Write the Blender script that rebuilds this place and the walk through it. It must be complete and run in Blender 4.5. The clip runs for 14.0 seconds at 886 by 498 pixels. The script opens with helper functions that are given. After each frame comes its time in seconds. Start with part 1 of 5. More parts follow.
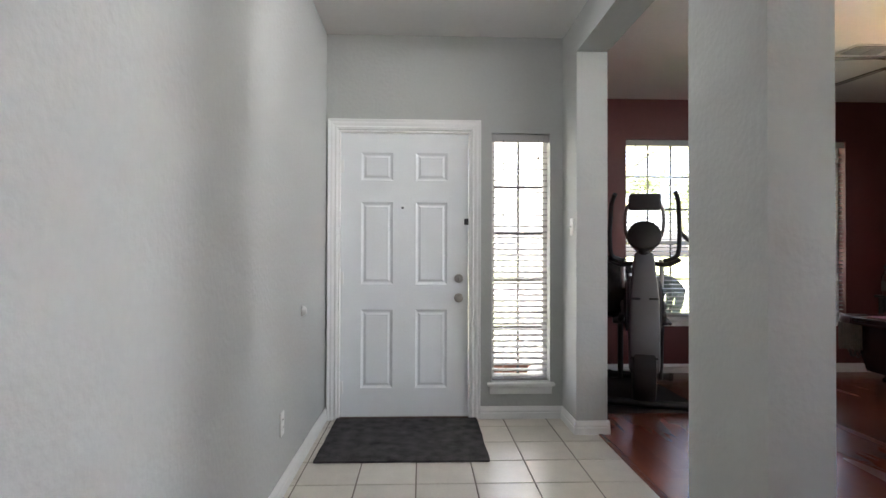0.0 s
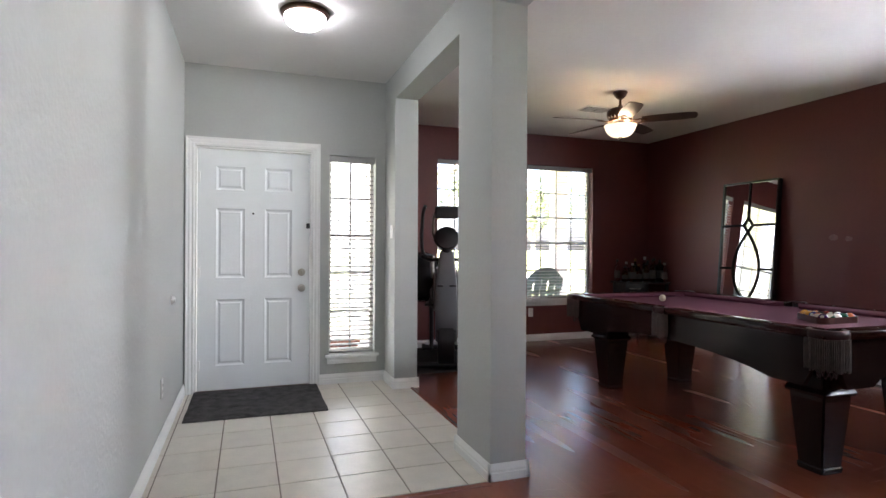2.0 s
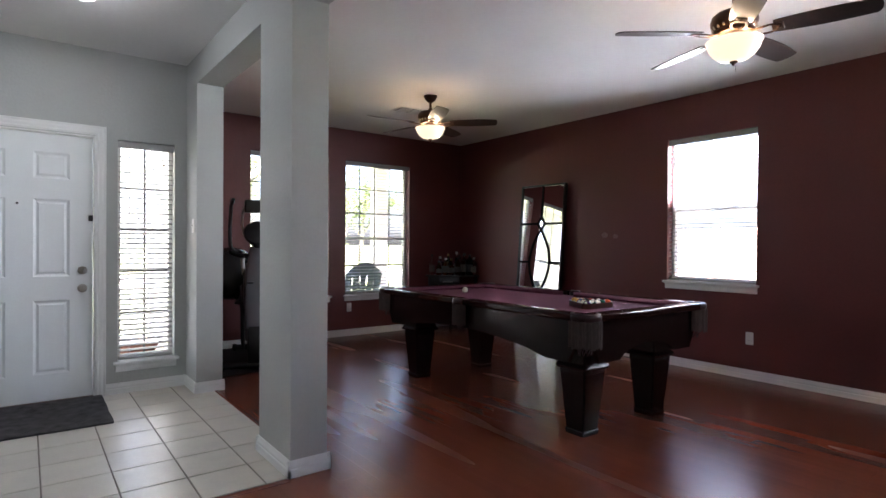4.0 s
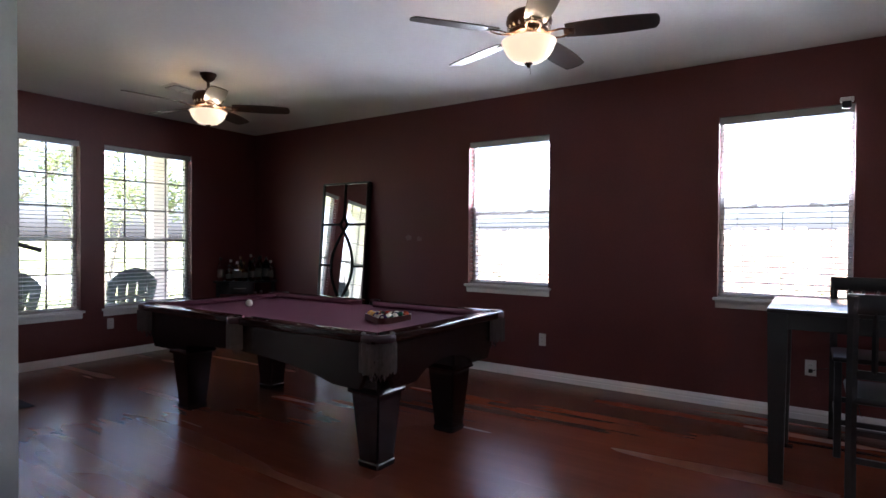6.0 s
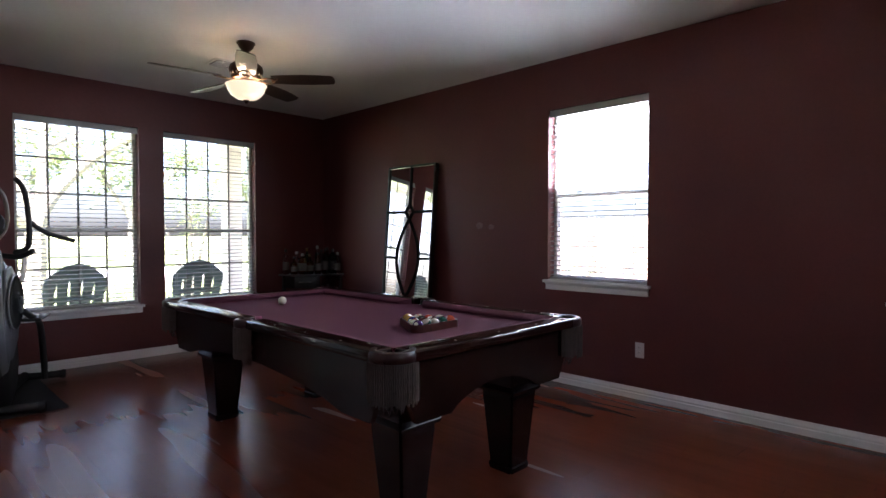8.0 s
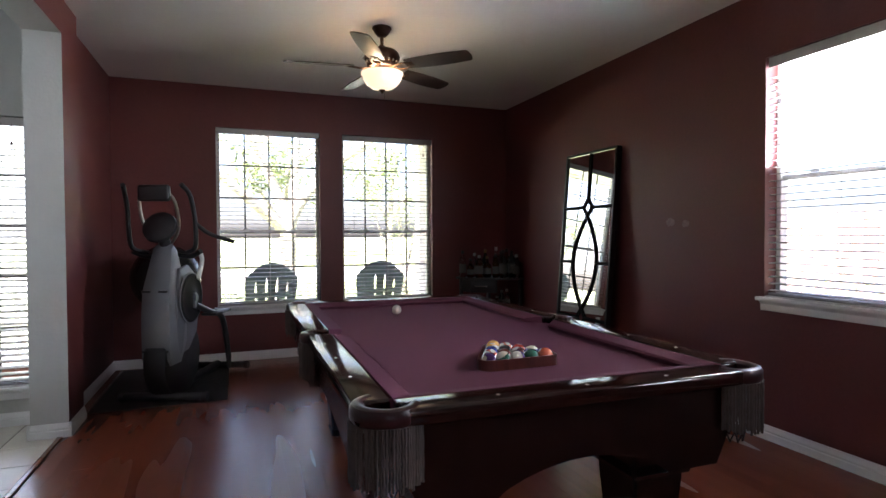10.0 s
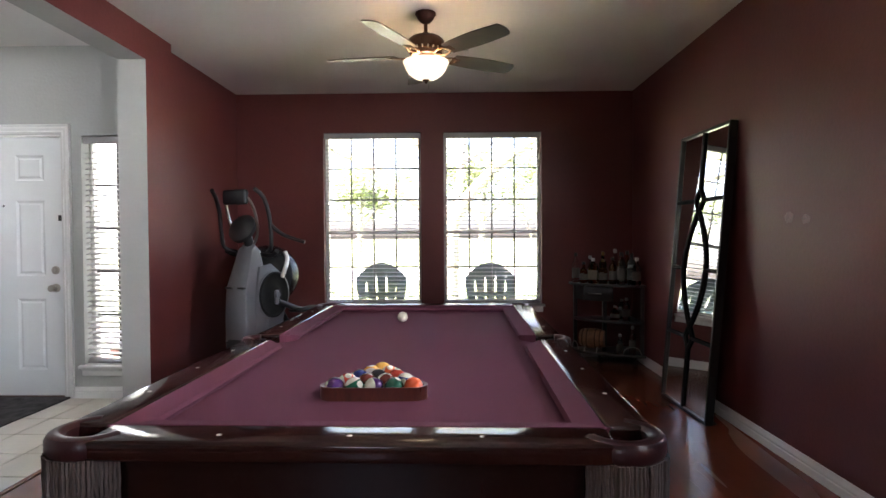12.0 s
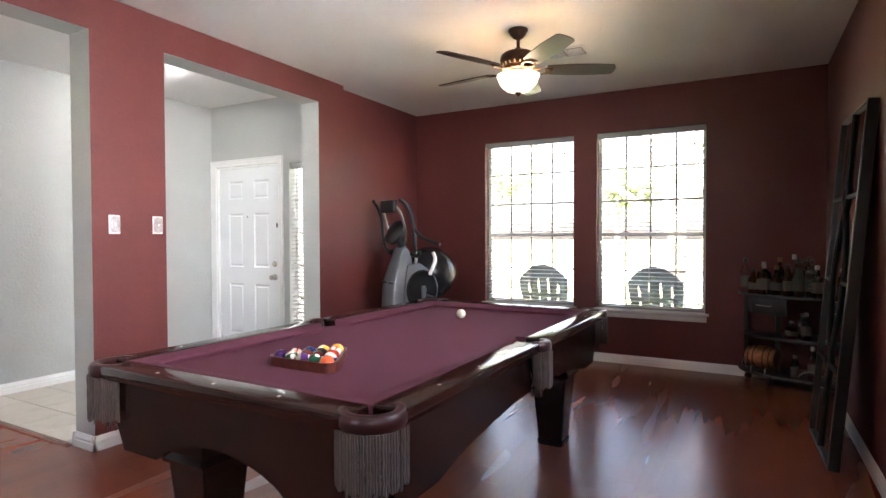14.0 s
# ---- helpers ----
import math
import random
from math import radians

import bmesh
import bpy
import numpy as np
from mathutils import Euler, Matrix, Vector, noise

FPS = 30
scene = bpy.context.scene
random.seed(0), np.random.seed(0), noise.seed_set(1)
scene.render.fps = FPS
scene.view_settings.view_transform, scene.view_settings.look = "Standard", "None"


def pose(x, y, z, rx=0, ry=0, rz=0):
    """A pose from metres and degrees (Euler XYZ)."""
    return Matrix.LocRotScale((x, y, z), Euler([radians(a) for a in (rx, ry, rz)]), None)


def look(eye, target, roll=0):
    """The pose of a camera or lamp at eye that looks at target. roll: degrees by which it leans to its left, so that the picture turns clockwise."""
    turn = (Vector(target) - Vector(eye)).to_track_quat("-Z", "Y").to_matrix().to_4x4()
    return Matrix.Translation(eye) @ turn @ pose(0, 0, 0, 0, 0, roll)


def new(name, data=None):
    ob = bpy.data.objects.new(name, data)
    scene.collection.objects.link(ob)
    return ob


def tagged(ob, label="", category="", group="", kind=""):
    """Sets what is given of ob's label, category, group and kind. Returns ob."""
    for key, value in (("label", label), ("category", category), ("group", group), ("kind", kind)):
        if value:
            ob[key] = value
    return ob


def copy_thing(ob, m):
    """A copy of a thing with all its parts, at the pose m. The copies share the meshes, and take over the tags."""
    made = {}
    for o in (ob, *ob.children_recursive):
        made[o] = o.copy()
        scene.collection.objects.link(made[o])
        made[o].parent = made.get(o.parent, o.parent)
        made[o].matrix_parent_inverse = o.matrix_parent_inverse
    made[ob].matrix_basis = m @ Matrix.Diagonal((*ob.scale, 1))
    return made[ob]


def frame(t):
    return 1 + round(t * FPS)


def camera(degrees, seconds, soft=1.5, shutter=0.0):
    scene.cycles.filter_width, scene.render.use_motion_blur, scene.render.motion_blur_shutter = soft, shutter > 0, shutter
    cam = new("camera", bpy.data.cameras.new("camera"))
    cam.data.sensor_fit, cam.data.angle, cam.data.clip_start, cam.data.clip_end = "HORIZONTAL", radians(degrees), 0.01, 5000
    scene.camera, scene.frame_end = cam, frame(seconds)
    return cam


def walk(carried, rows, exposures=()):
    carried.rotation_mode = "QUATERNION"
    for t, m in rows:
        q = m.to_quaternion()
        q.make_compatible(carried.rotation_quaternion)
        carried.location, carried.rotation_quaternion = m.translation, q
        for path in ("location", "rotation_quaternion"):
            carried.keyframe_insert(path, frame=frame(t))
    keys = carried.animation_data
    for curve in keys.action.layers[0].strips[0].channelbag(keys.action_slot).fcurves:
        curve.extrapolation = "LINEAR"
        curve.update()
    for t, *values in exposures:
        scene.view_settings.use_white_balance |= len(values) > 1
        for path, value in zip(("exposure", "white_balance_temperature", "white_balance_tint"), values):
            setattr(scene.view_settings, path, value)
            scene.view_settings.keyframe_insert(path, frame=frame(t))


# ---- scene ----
cam = camera(77.6, 14.0)
PATH = [
    (0, (0.577, 1.066, 1.169), (0.655, 3.064, 1.19), 0.2),
    (0.5, (0.535, 0.751, 1.183), (0.694, 2.745, 1.202), 0.2),
    (1, (0.497, 0.435, 1.182), (0.78, 2.415, 1.201), 0.2),
    (1.5, (0.458, 0.204, 1.194), (0.962, 2.139, 1.21), 0.2),
    (2, (0.393, 0.02, 1.21), (1.062, 1.904, 1.21), 0.3),
    (2.5, (0.368, -0.088, 1.205), (1.167, 1.746, 1.203), 0.3),
    (3, (0.409, -0.165, 1.198), (1.317, 1.617, 1.193), 0.1),
    (3.5, (0.437, -0.172, 1.203), (1.479, 1.535, 1.192), 0.2),
    (4, (0.497, -0.112, 1.218), (1.703, 1.484, 1.203), 0.4),
    (6.5, (1.114, 0.153, 1.301), (2.797, 1.234, 1.272), 0.4),
    (7, (1.308, 0.206, 1.294), (2.984, 1.295, 1.254), 0.3),
    (7.5, (1.551, 0.26, 1.274), (3.125, 1.493, 1.223), 0.1),
    (8, (1.781, 0.379, 1.255), (3.21, 1.777, 1.203), 0.0),
    (8.5, (2.012, 0.482, 1.252), (3.289, 2.02, 1.195), -0.1),
    (9, (2.265, 0.535, 1.247), (3.356, 2.21, 1.195), -0.1),
    (11.5, (3.649, 0.711, 1.25), (3.802, 2.705, 1.205), -0.4),
    (12, (3.967, 0.766, 1.241), (3.928, 2.766, 1.199), -0.3),
    (12.5, (4.294, 0.821, 1.23), (4.006, 2.8, 1.19), -0.4),
    (13, (4.628, 0.894, 1.236), (4.08, 2.817, 1.198), -0.4),
    (13.5, (4.975, 0.895, 1.269), (4.155, 2.718, 1.23), -0.2),
    (14, (5.205, 0.778, 1.271), (4.242, 2.531, 1.23), -0.2),
]
EXPOSURE = [(0.0, 3.7, 6700, 16), (2.0, 3.92, 6550, 16), (3.5, 3.66, 6350, 17), (6.5, 3.12, 5950, 18), (8.5, 3.3, 6100, 16), (11.5, 3.7, 6500, 17), (14.0, 4.45, 6800, 17)]
walk(cam, [(t, look(eye, target, roll)) for t, eye, target, roll in PATH], EXPOSURE)

# ---- world, sun and exposure ----
world = bpy.data.worlds.new("world")
scene.world = world
world.use_nodes = True
wn = world.node_tree
sky = wn.nodes.new("ShaderNodeTexSky")
sky.sky_type, sky.sun_disc = "NISHITA", False
sky.sun_elevation, sky.sun_rotation = radians(56), radians(250)
sky.air_density, sky.dust_density, sky.ozone_density = 0.7, 5.0, 0.3
wn.links.new(sky.outputs[0], wn.nodes["Background"].inputs[0])
wn.nodes["Background"].inputs[1].default_value = 0.15
sun_data = bpy.data.lights.new("sun", "SUN")
sun_data.energy, sun_data.angle, sun_data.color = 5.0, radians(0.5), (1.0, 0.95, 0.87)
sun = new("sun", sun_data)
sun.matrix_world = look((-14, -5, 22), (0, 0, 0))


def lamp_in(name, kind, m, watts, color, **size):
    d = bpy.data.lights.new(name, kind)
    d.energy, d.color = watts, color
    if kind == "AREA":
        d.shape, d.size, d.size_y = "RECTANGLE", size["w"], size["h"]
    else:
        d.shadow_soft_size = size["r"]
    o = new(name, d)
    o.matrix_world = m
    return o


# sky light in the side windows and the sidelight, and the bulbs in the fans' bowls
lamp_in("sky_light_window", "AREA", look((5.99, 2.614, 1.97), (0, 2.614, 4.2)), 8.5, (0.86, 0.93, 1.0), w=0.84, h=0.68)
lamp_in("sky_light_window", "AREA", look((5.99, 0.297, 1.95), (0, 0.297, 4.2)), 8.5, (0.86, 0.93, 1.0), w=0.80, h=0.66)
for fx, fy in ((3.787, 4.472), (3.774, 1.435)):
    for k in range(3):
        q = radians(40 + 120 * k)
        lamp_in("fan_bulb", "POINT", Matrix.Translation((fx + 0.06 * math.cos(q), fy + 0.06 * math.sin(q), 2.737 - 0.352)), 0.2, (1.0, 0.80, 0.56), r=0.022)
lamp_in("sky_light_window", "AREA", look((1.29, 5.15, 1.2), (1.29, 0, 1.1)), 0.5, (0.95, 0.98, 1.0), w=0.38, h=1.7)


# ---- materials ----
def surface(name, color, rough=0.5, metal=0.0, vary=0.12, scale=6.0, fine=60.0, bump=0.1, tint=None, coat=0.0, spread=0.0, stretch=(1, 1, 1), spec=0.5):
    """A procedural surface: base colour with broad and fine variation, a fine relief and uneven gloss."""
    m = bpy.data.materials.new(name)
    m.use_nodes = True
    nt, bsdf = m.node_tree, m.node_tree.nodes["Principled BSDF"]
    L, N = nt.links.new, nt.nodes.new
    co = N("ShaderNodeTexCoord")
    mp = N("ShaderNodeMapping")
    mp.inputs["Scale"].default_value = stretch
    geo = N("ShaderNodeNewGeometry")
    L(geo.outputs["Position"], mp.inputs["Vector"])
    n1, n2 = N("ShaderNodeTexNoise"), N("ShaderNodeTexNoise")
    for n, s, d in ((n1, scale, 4), (n2, fine, 5)):
        n.inputs["Scale"].default_value, n.inputs["Detail"].default_value = s, (d if stretch == (1, 1, 1) else 1.5)
        L(mp.outputs[0], n.inputs["Vector"])
    mixn = N("ShaderNodeMath")
    mixn.operation = "MULTIPLY_ADD"
    L(n1.outputs["Fac"], mixn.inputs[0])
    mixn.inputs[1].default_value = 0.6
    half = N("ShaderNodeMath")
    half.operation = "MULTIPLY"
    L(n2.outputs["Fac"], half.inputs[0])
    half.inputs[1].default_value = 0.4
    L(half.outputs[0], mixn.inputs[2])
    fac = mixn.outputs[0]
    if spread:
        info = N("ShaderNodeObjectInfo")
        isl = N("ShaderNodeNewGeometry")
        add = N("ShaderNodeMath")
        add.operation = "ADD"
        L(info.outputs["Random"], add.inputs[0])
        L(isl.outputs["Random Per Island"], add.inputs[1])
        fr = N("ShaderNodeMath")
        fr.operation = "FRACT"
        L(add.outputs[0], fr.inputs[0])
        ma = N("ShaderNodeMath")
        ma.operation = "MULTIPLY_ADD"
        L(fr.outputs[0], ma.inputs[0])
        ma.inputs[1].default_value = spread
        sub = N("ShaderNodeMath")
        sub.operation = "SUBTRACT"
        L(fac, sub.inputs[0])
        sub.inputs[1].default_value = spread / 2
        L(sub.outputs[0], ma.inputs[2])
        fac = ma.outputs[0]
    ramp = N("ShaderNodeValToRGB")
    lo = tint or tuple(c * (1 - 2 * vary) for c in color)
    hi = tuple(min(1, c * (1 + 2 * vary)) for c in color)
    ramp.color_ramp.elements[0].position, ramp.color_ramp.elements[0].color = 0.25, (*lo, 1)
    ramp.color_ramp.elements[1].position, ramp.color_ramp.elements[1].color = 0.75, (*hi, 1)
    L(fac, ramp.inputs[0])
    L(ramp.outputs[0], bsdf.inputs["Base Color"])
    rr = N("ShaderNodeMapRange")
    rr.inputs["To Min"].default_value, rr.inputs["To Max"].default_value = max(0.02, rough * 0.8), min(1, rough * 1.2)
    L(n1.outputs["Fac"], rr.inputs["Value"])
    L(rr.outputs[0], bsdf.inputs["Roughness"])
    bsdf.inputs["Metallic"].default_value = metal
    bsdf.inputs["Coat Weight"].default_value = coat
    bsdf.inputs["Specular IOR Level"].default_value = spec
    if bump:
        b = N("ShaderNodeBump")
        b.inputs["Strength"].default_value, b.inputs["Distance"].default_value = bump, 0.004
        L(n2.outputs["Fac"], b.inputs["Height"])
        L(b.outputs[0], bsdf.inputs["Normal"])
    return m


def glow(name, color, strength):
    m = bpy.data.materials.new(name)
    m.use_nodes = True
    b = m.node_tree.nodes["Principled BSDF"]
    b.inputs["Base Color"].default_value = (*color, 1)
    b.inputs["Roughness"].default_value = 0.35
    b.inputs["Emission Color"].default_value = (*color, 1)
    b.inputs["Emission Strength"].default_value = strength
    return m


def clear(name, color=(1, 1, 1), rough=0.0, ior=1.45):
    m = bpy.data.materials.new(name)
    m.use_nodes = True
    b = m.node_tree.nodes["Principled BSDF"]
    b.inputs["Base Color"].default_value = (*color, 1)
    b.inputs["Roughness"].default_value = rough
    b.inputs["IOR"].default_value = ior
    b.inputs["Transmission Weight"].default_value = 1.0
    return m


M_GREY = surface("grey_wall_paint", (0.42, 0.435, 0.42), 0.75, vary=0.025, scale=1.5, fine=42, bump=0.55)
M_RED = surface("dark_red_wall_paint", (0.118, 0.027, 0.025), 0.48, vary=0.08, scale=1.2, fine=42, bump=0.28, spec=0.42)
M_CEIL = surface("ceiling_texture_paint", (0.77, 0.765, 0.75), 0.85, vary=0.025, scale=2, fine=30, bump=0.5)
M_TRIM = surface("white_trim_paint", (0.78, 0.79, 0.78), 0.35, vary=0.02, scale=4, fine=90, bump=0.03)
M_DOOR = surface("white_door_paint", (0.76, 0.79, 0.80), 0.38, vary=0.02, scale=3, fine=120, bump=0.05)
M_TILE = surface("cream_ceramic_tile", (0.62, 0.58, 0.51), 0.31, vary=0.06, scale=9, fine=70, bump=0.05, spread=0.25)
M_GROUT = surface("brown_grout", (0.20, 0.17, 0.14), 0.9, vary=0.15, scale=20, fine=200, bump=0.4)
M_WOOD = surface("cherry_wood_floor", (0.20, 0.052, 0.027), 0.26, vary=0.08, scale=0.6, fine=2.5, bump=0.0, spread=0.18, stretch=(7, 0.7, 1), spec=0.7)
M_GAP = surface("dark_board_gap", (0.09, 0.03, 0.017), 0.7, vary=0.1)
M_TABLEWOOD = surface("dark_mahogany_gloss", (0.013, 0.0042, 0.0034), 0.24, vary=0.35, scale=3, fine=30, bump=0.02, spec=0.35, stretch=(6, 1, 1))
M_RAILTOP = surface("polished_mahogany_rail", (0.020, 0.0058, 0.0045), 0.13, vary=0.15, scale=3, fine=30, bump=0.01, spec=0.45, stretch=(6, 1, 1))
M_FELT = surface("burgundy_felt", (0.108, 0.034, 0.053), 0.95, vary=0.08, scale=3, fine=400, bump=0.15, spec=0.1)
M_LEATHER = surface("dark_red_leather", (0.030, 0.007, 0.008), 0.3, vary=0.2, scale=10, fine=140, bump=0.12, spec=0.4)
M_FRINGE = surface("taupe_cord", (0.075, 0.055, 0.048), 0.8, vary=0.25, scale=30, fine=300, bump=0.4)
M_PEARL = surface("pearl_inlay", (0.7, 0.66, 0.58), 0.25, vary=0.05)
M_BLACK = surface("black_lacquer", (0.012, 0.011, 0.011), 0.31, vary=0.2, scale=5, fine=60, bump=0.02, coat=0.2)
M_BLACKPLASTIC = surface("black_plastic", (0.014, 0.014, 0.015), 0.45, vary=0.2, scale=12, fine=150, bump=0.1)
M_RUBBER = surface("black_rubber", (0.02, 0.02, 0.02), 0.85, vary=0.2, scale=20, fine=200, bump=0.3)
M_SILVER = surface("silver_plastic", (0.15, 0.155, 0.165), 0.35, metal=0.15, vary=0.05, scale=6, fine=150, bump=0.03)
M_STEEL = surface("brushed_nickel", (0.42, 0.40, 0.37), 0.32, metal=1.0, vary=0.05, scale=20, fine=200, bump=0.02)
M_BRONZE = surface("oil_rubbed_bronze", (0.07, 0.035, 0.022), 0.38, metal=0.8, vary=0.2, scale=15, fine=120, bump=0.05)
M_BLADE = surface("dark_walnut_blade", (0.035, 0.017, 0.011), 0.35, vary=0.3, scale=4, fine=40, bump=0.03, stretch=(1, 6, 1))
M_MAT = surface("charcoal_mat_pile", (0.062, 0.058, 0.060), 0.95, vary=0.45, scale=14, fine=350, bump=0.9, spec=0.1)
M_VINYL = surface("white_window_vinyl", (0.74, 0.74, 0.72), 0.4, vary=0.02)
M_BAR_DARK = surface("grey_glazing_bar", (0.16, 0.16, 0.155), 0.5, vary=0.05)
M_SLAT = surface("white_blind_slat", (0.38, 0.38, 0.37), 0.45, vary=0.02, scale=8, fine=80, bump=0.03)
M_CORD = surface("white_cord", (0.6, 0.6, 0.58), 0.8, vary=0.1)
M_PLATE = surface("white_plastic_plate", (0.72, 0.72, 0.69), 0.35, vary=0.02)
M_MIRROR = surface("mirror_silver", (0.86, 0.88, 0.87), 0.02, metal=1.0, vary=0.005, bump=0)
M_SIDING = surface("white_painted_siding", (0.7, 0.69, 0.66), 0.6, vary=0.04)
M_GLASS = clear("window_glass", (1, 1, 1), 0.0, 1.02)
M_BULB = glow("warm_frosted_glass", (1.0, 0.80, 0.52), 0.11)
M_BULBCOOL = glow("white_frosted_glass", (0.95, 0.98, 1.0), 3.6)


# ---- mesh helpers ----
def bx(bm, x0, x1, y0, y1, z0, z1, bev=0.0, seg=1, m=None):
    r = bmesh.ops.create_cube(bm, size=1.0)
    vs = r["verts"]
    for v in vs:
        v.co = Vector(((x0 + x1) / 2 + v.co.x * (x1 - x0), (y0 + y1) / 2 + v.co.y * (y1 - y0), (z0 + z1) / 2 + v.co.z * (z1 - z0)))
    if bev:
        es = list({e for v in vs for e in v.link_edges})
        o = bmesh.ops.bevel(bm, geom=es, offset=bev, segments=seg, affect="EDGES", profile=0.5)
        vs = list({v for f in o["faces"] for v in f.verts} | {v for v in vs if v.is_valid})
    if m is not None:
        bmesh.ops.transform(bm, matrix=m, verts=vs)
    return vs


def prism(bm, poly, axis, a, b, bev=0.0, m=None):
    """Extrudes a 2D outline along an axis from a to b. poly: (u, v) pairs in the other two axes, in x, y, z order."""
    def at(p, w):
        c = list(p)
        c.insert("xyz".index(axis), w)
        return Vector(c)
    lo = [bm.verts.new(at(p, a)) for p in poly]
    hi = [bm.verts.new(at(p, b)) for p in poly]
    fs = [bm.faces.new(lo), bm.faces.new(hi)]
    k = len(poly)
    for i in range(k):
        fs.append(bm.faces.new((lo[i], lo[(i + 1) % k], hi[(i + 1) % k], hi[i])))
    bmesh.ops.recalc_face_normals(bm, faces=fs)
    vs = lo + hi
    if bev:
        es = list({e for f in fs[:2] for e in f.edges})
        o = bmesh.ops.bevel(bm, geom=es, offset=bev, segments=2, affect="EDGES", profile=0.5)
        vs = list({v for f in o["faces"] for v in f.verts} | {v for v in vs if v.is_valid})
    if m is not None:
        bmesh.ops.transform(bm, matrix=m, verts=vs)
    return vs


def lathe(bm, prof, n=24, m=None, sx=1.0, sy=1.0):
    """Turns a profile of (radius, height) pairs round the z axis."""
    rings = []
    for r, z in prof:
        if r < 1e-5:
            rings.append([bm.verts.new((0, 0, z))])
        else:
            rings.append([bm.verts.new((r * sx * math.cos(2 * math.pi * i / n), r * sy * math.sin(2 * math.pi * i / n), z)) for i in range(n)])
    fs = []
    for a, b in zip(rings, rings[1:]):
        for i in range(n):
            j = (i + 1) % n
            if len(a) == 1 and len(b) == 1:
                continue
            if len(a) == 1:
                fs.append(bm.faces.new((a[0], b[i], b[j])))
            elif len(b) == 1:
                fs.append(bm.faces.new((a[i], a[j], b[0])))
            else:
                fs.append(bm.faces.new((a[i], a[j], b[j], b[i])))
    bmesh.ops.recalc_face_normals(bm, faces=fs)
    vs = [v for r in rings for v in r]
    if m is not None:
        bmesh.ops.transform(bm, matrix=m, verts=vs)
    return vs


def smooth_path(pts, k=4):
    """A rounded line through the points."""
    pts = [Vector(p) for p in pts]
    out = []
    for i in range(len(pts) - 1):
        p0, p1, p2, p3 = pts[max(i - 1, 0)], pts[i], pts[i + 1], pts[min(i + 2, len(pts) - 1)]
        for j in range(k):
            t = j / k
            out.append(0.5 * ((2 * p1) + (p2 - p0) * t + (2 * p0 - 5 * p1 + 4 * p2 - p3) * t * t + (3 * p1 - p0 - 3 * p2 + p3) * t ** 3))
    out.append(pts[-1])
    return out


def tube(bm, pts, r, n=8, caps=True, flat=1.0, up=(0, 0, 1), m=None):
    """Sweeps a round (or flattened) section along a line. r: one radius or one for each end."""
    pts = [Vector(p) for p in pts]
    r0, r1 = r if isinstance(r, tuple) else (r, r)
    rings, prev = [], None
    for i, p in enumerate(pts):
        d = (pts[min(i + 1, len(pts) - 1)] - pts[max(i - 1, 0)]).normalized()
        if prev is None:
            u = Vector(up).cross(d)
            if u.length < 1e-3:
                u = Vector((1, 0, 0)).cross(d)
        else:
            u = prev - d * prev.dot(d)
        u.normalize()
        prev = u
        w = d.cross(u)
        rr = r0 + (r1 - r0) * i / max(1, len(pts) - 1)
        rings.append([bm.verts.new(p + u * rr * math.cos(2 * math.pi * k / n) + w * rr * flat * math.sin(2 * math.pi * k / n)) for k in range(n)])
    fs = []
    for a, b in zip(rings, rings[1:]):
        for k in range(n):
            fs.append(bm.faces.new((a[k], a[(k + 1) % n], b[(k + 1) % n], b[k])))
    if caps:
        fs += [bm.faces.new(rings[0]), bm.faces.new(rings[-1])]
    bmesh.ops.recalc_face_normals(bm, faces=fs)
    vs = [v for q in rings for v in q]
    if m is not None:
        bmesh.ops.transform(bm, matrix=m, verts=vs)
    return vs


def mesh_of(name, bm, mats, smooth=True):
    me = bpy.data.meshes.new(name)
    bm.to_mesh(me)
    bm.free()
    for m in (mats if isinstance(mats, (list, tuple)) else (mats,)):
        me.materials.append(m)
    if smooth:
        me.polygons.foreach_set("use_smooth", [True] * len(me.polygons))
        me.set_sharp_from_angle(angle=radians(38))
    return me


def thing(name, m, label, category, group="", kind=""):
    e = new(name)
    e.empty_display_size = 0.1
    e.matrix_world = m
    return tagged(e, label, category, group, kind)


def part(name, bm, material, parent, label="", m=None, smooth=True):
    o = new(name, mesh_of(name, bm, material, smooth))
    o.parent = parent
    if m is not None:
        o.matrix_local = m
    if label:
        o["label"] = label
    return o


def again(src, m):
    """Another piece on the same mesh under the same parent."""
    o = new(src.name.split(".")[0], src.data)
    o.parent = src.parent
    o.matrix_local = m
    return o


def solo(name, bm, material, label, category, group="", kind="", m=None, smooth=True):
    o = new(name, mesh_of(name, bm, material, smooth))
    if m is not None:
        o.matrix_world = m
    return tagged(o, label, category, group, kind)


def B():
    return bmesh.new()


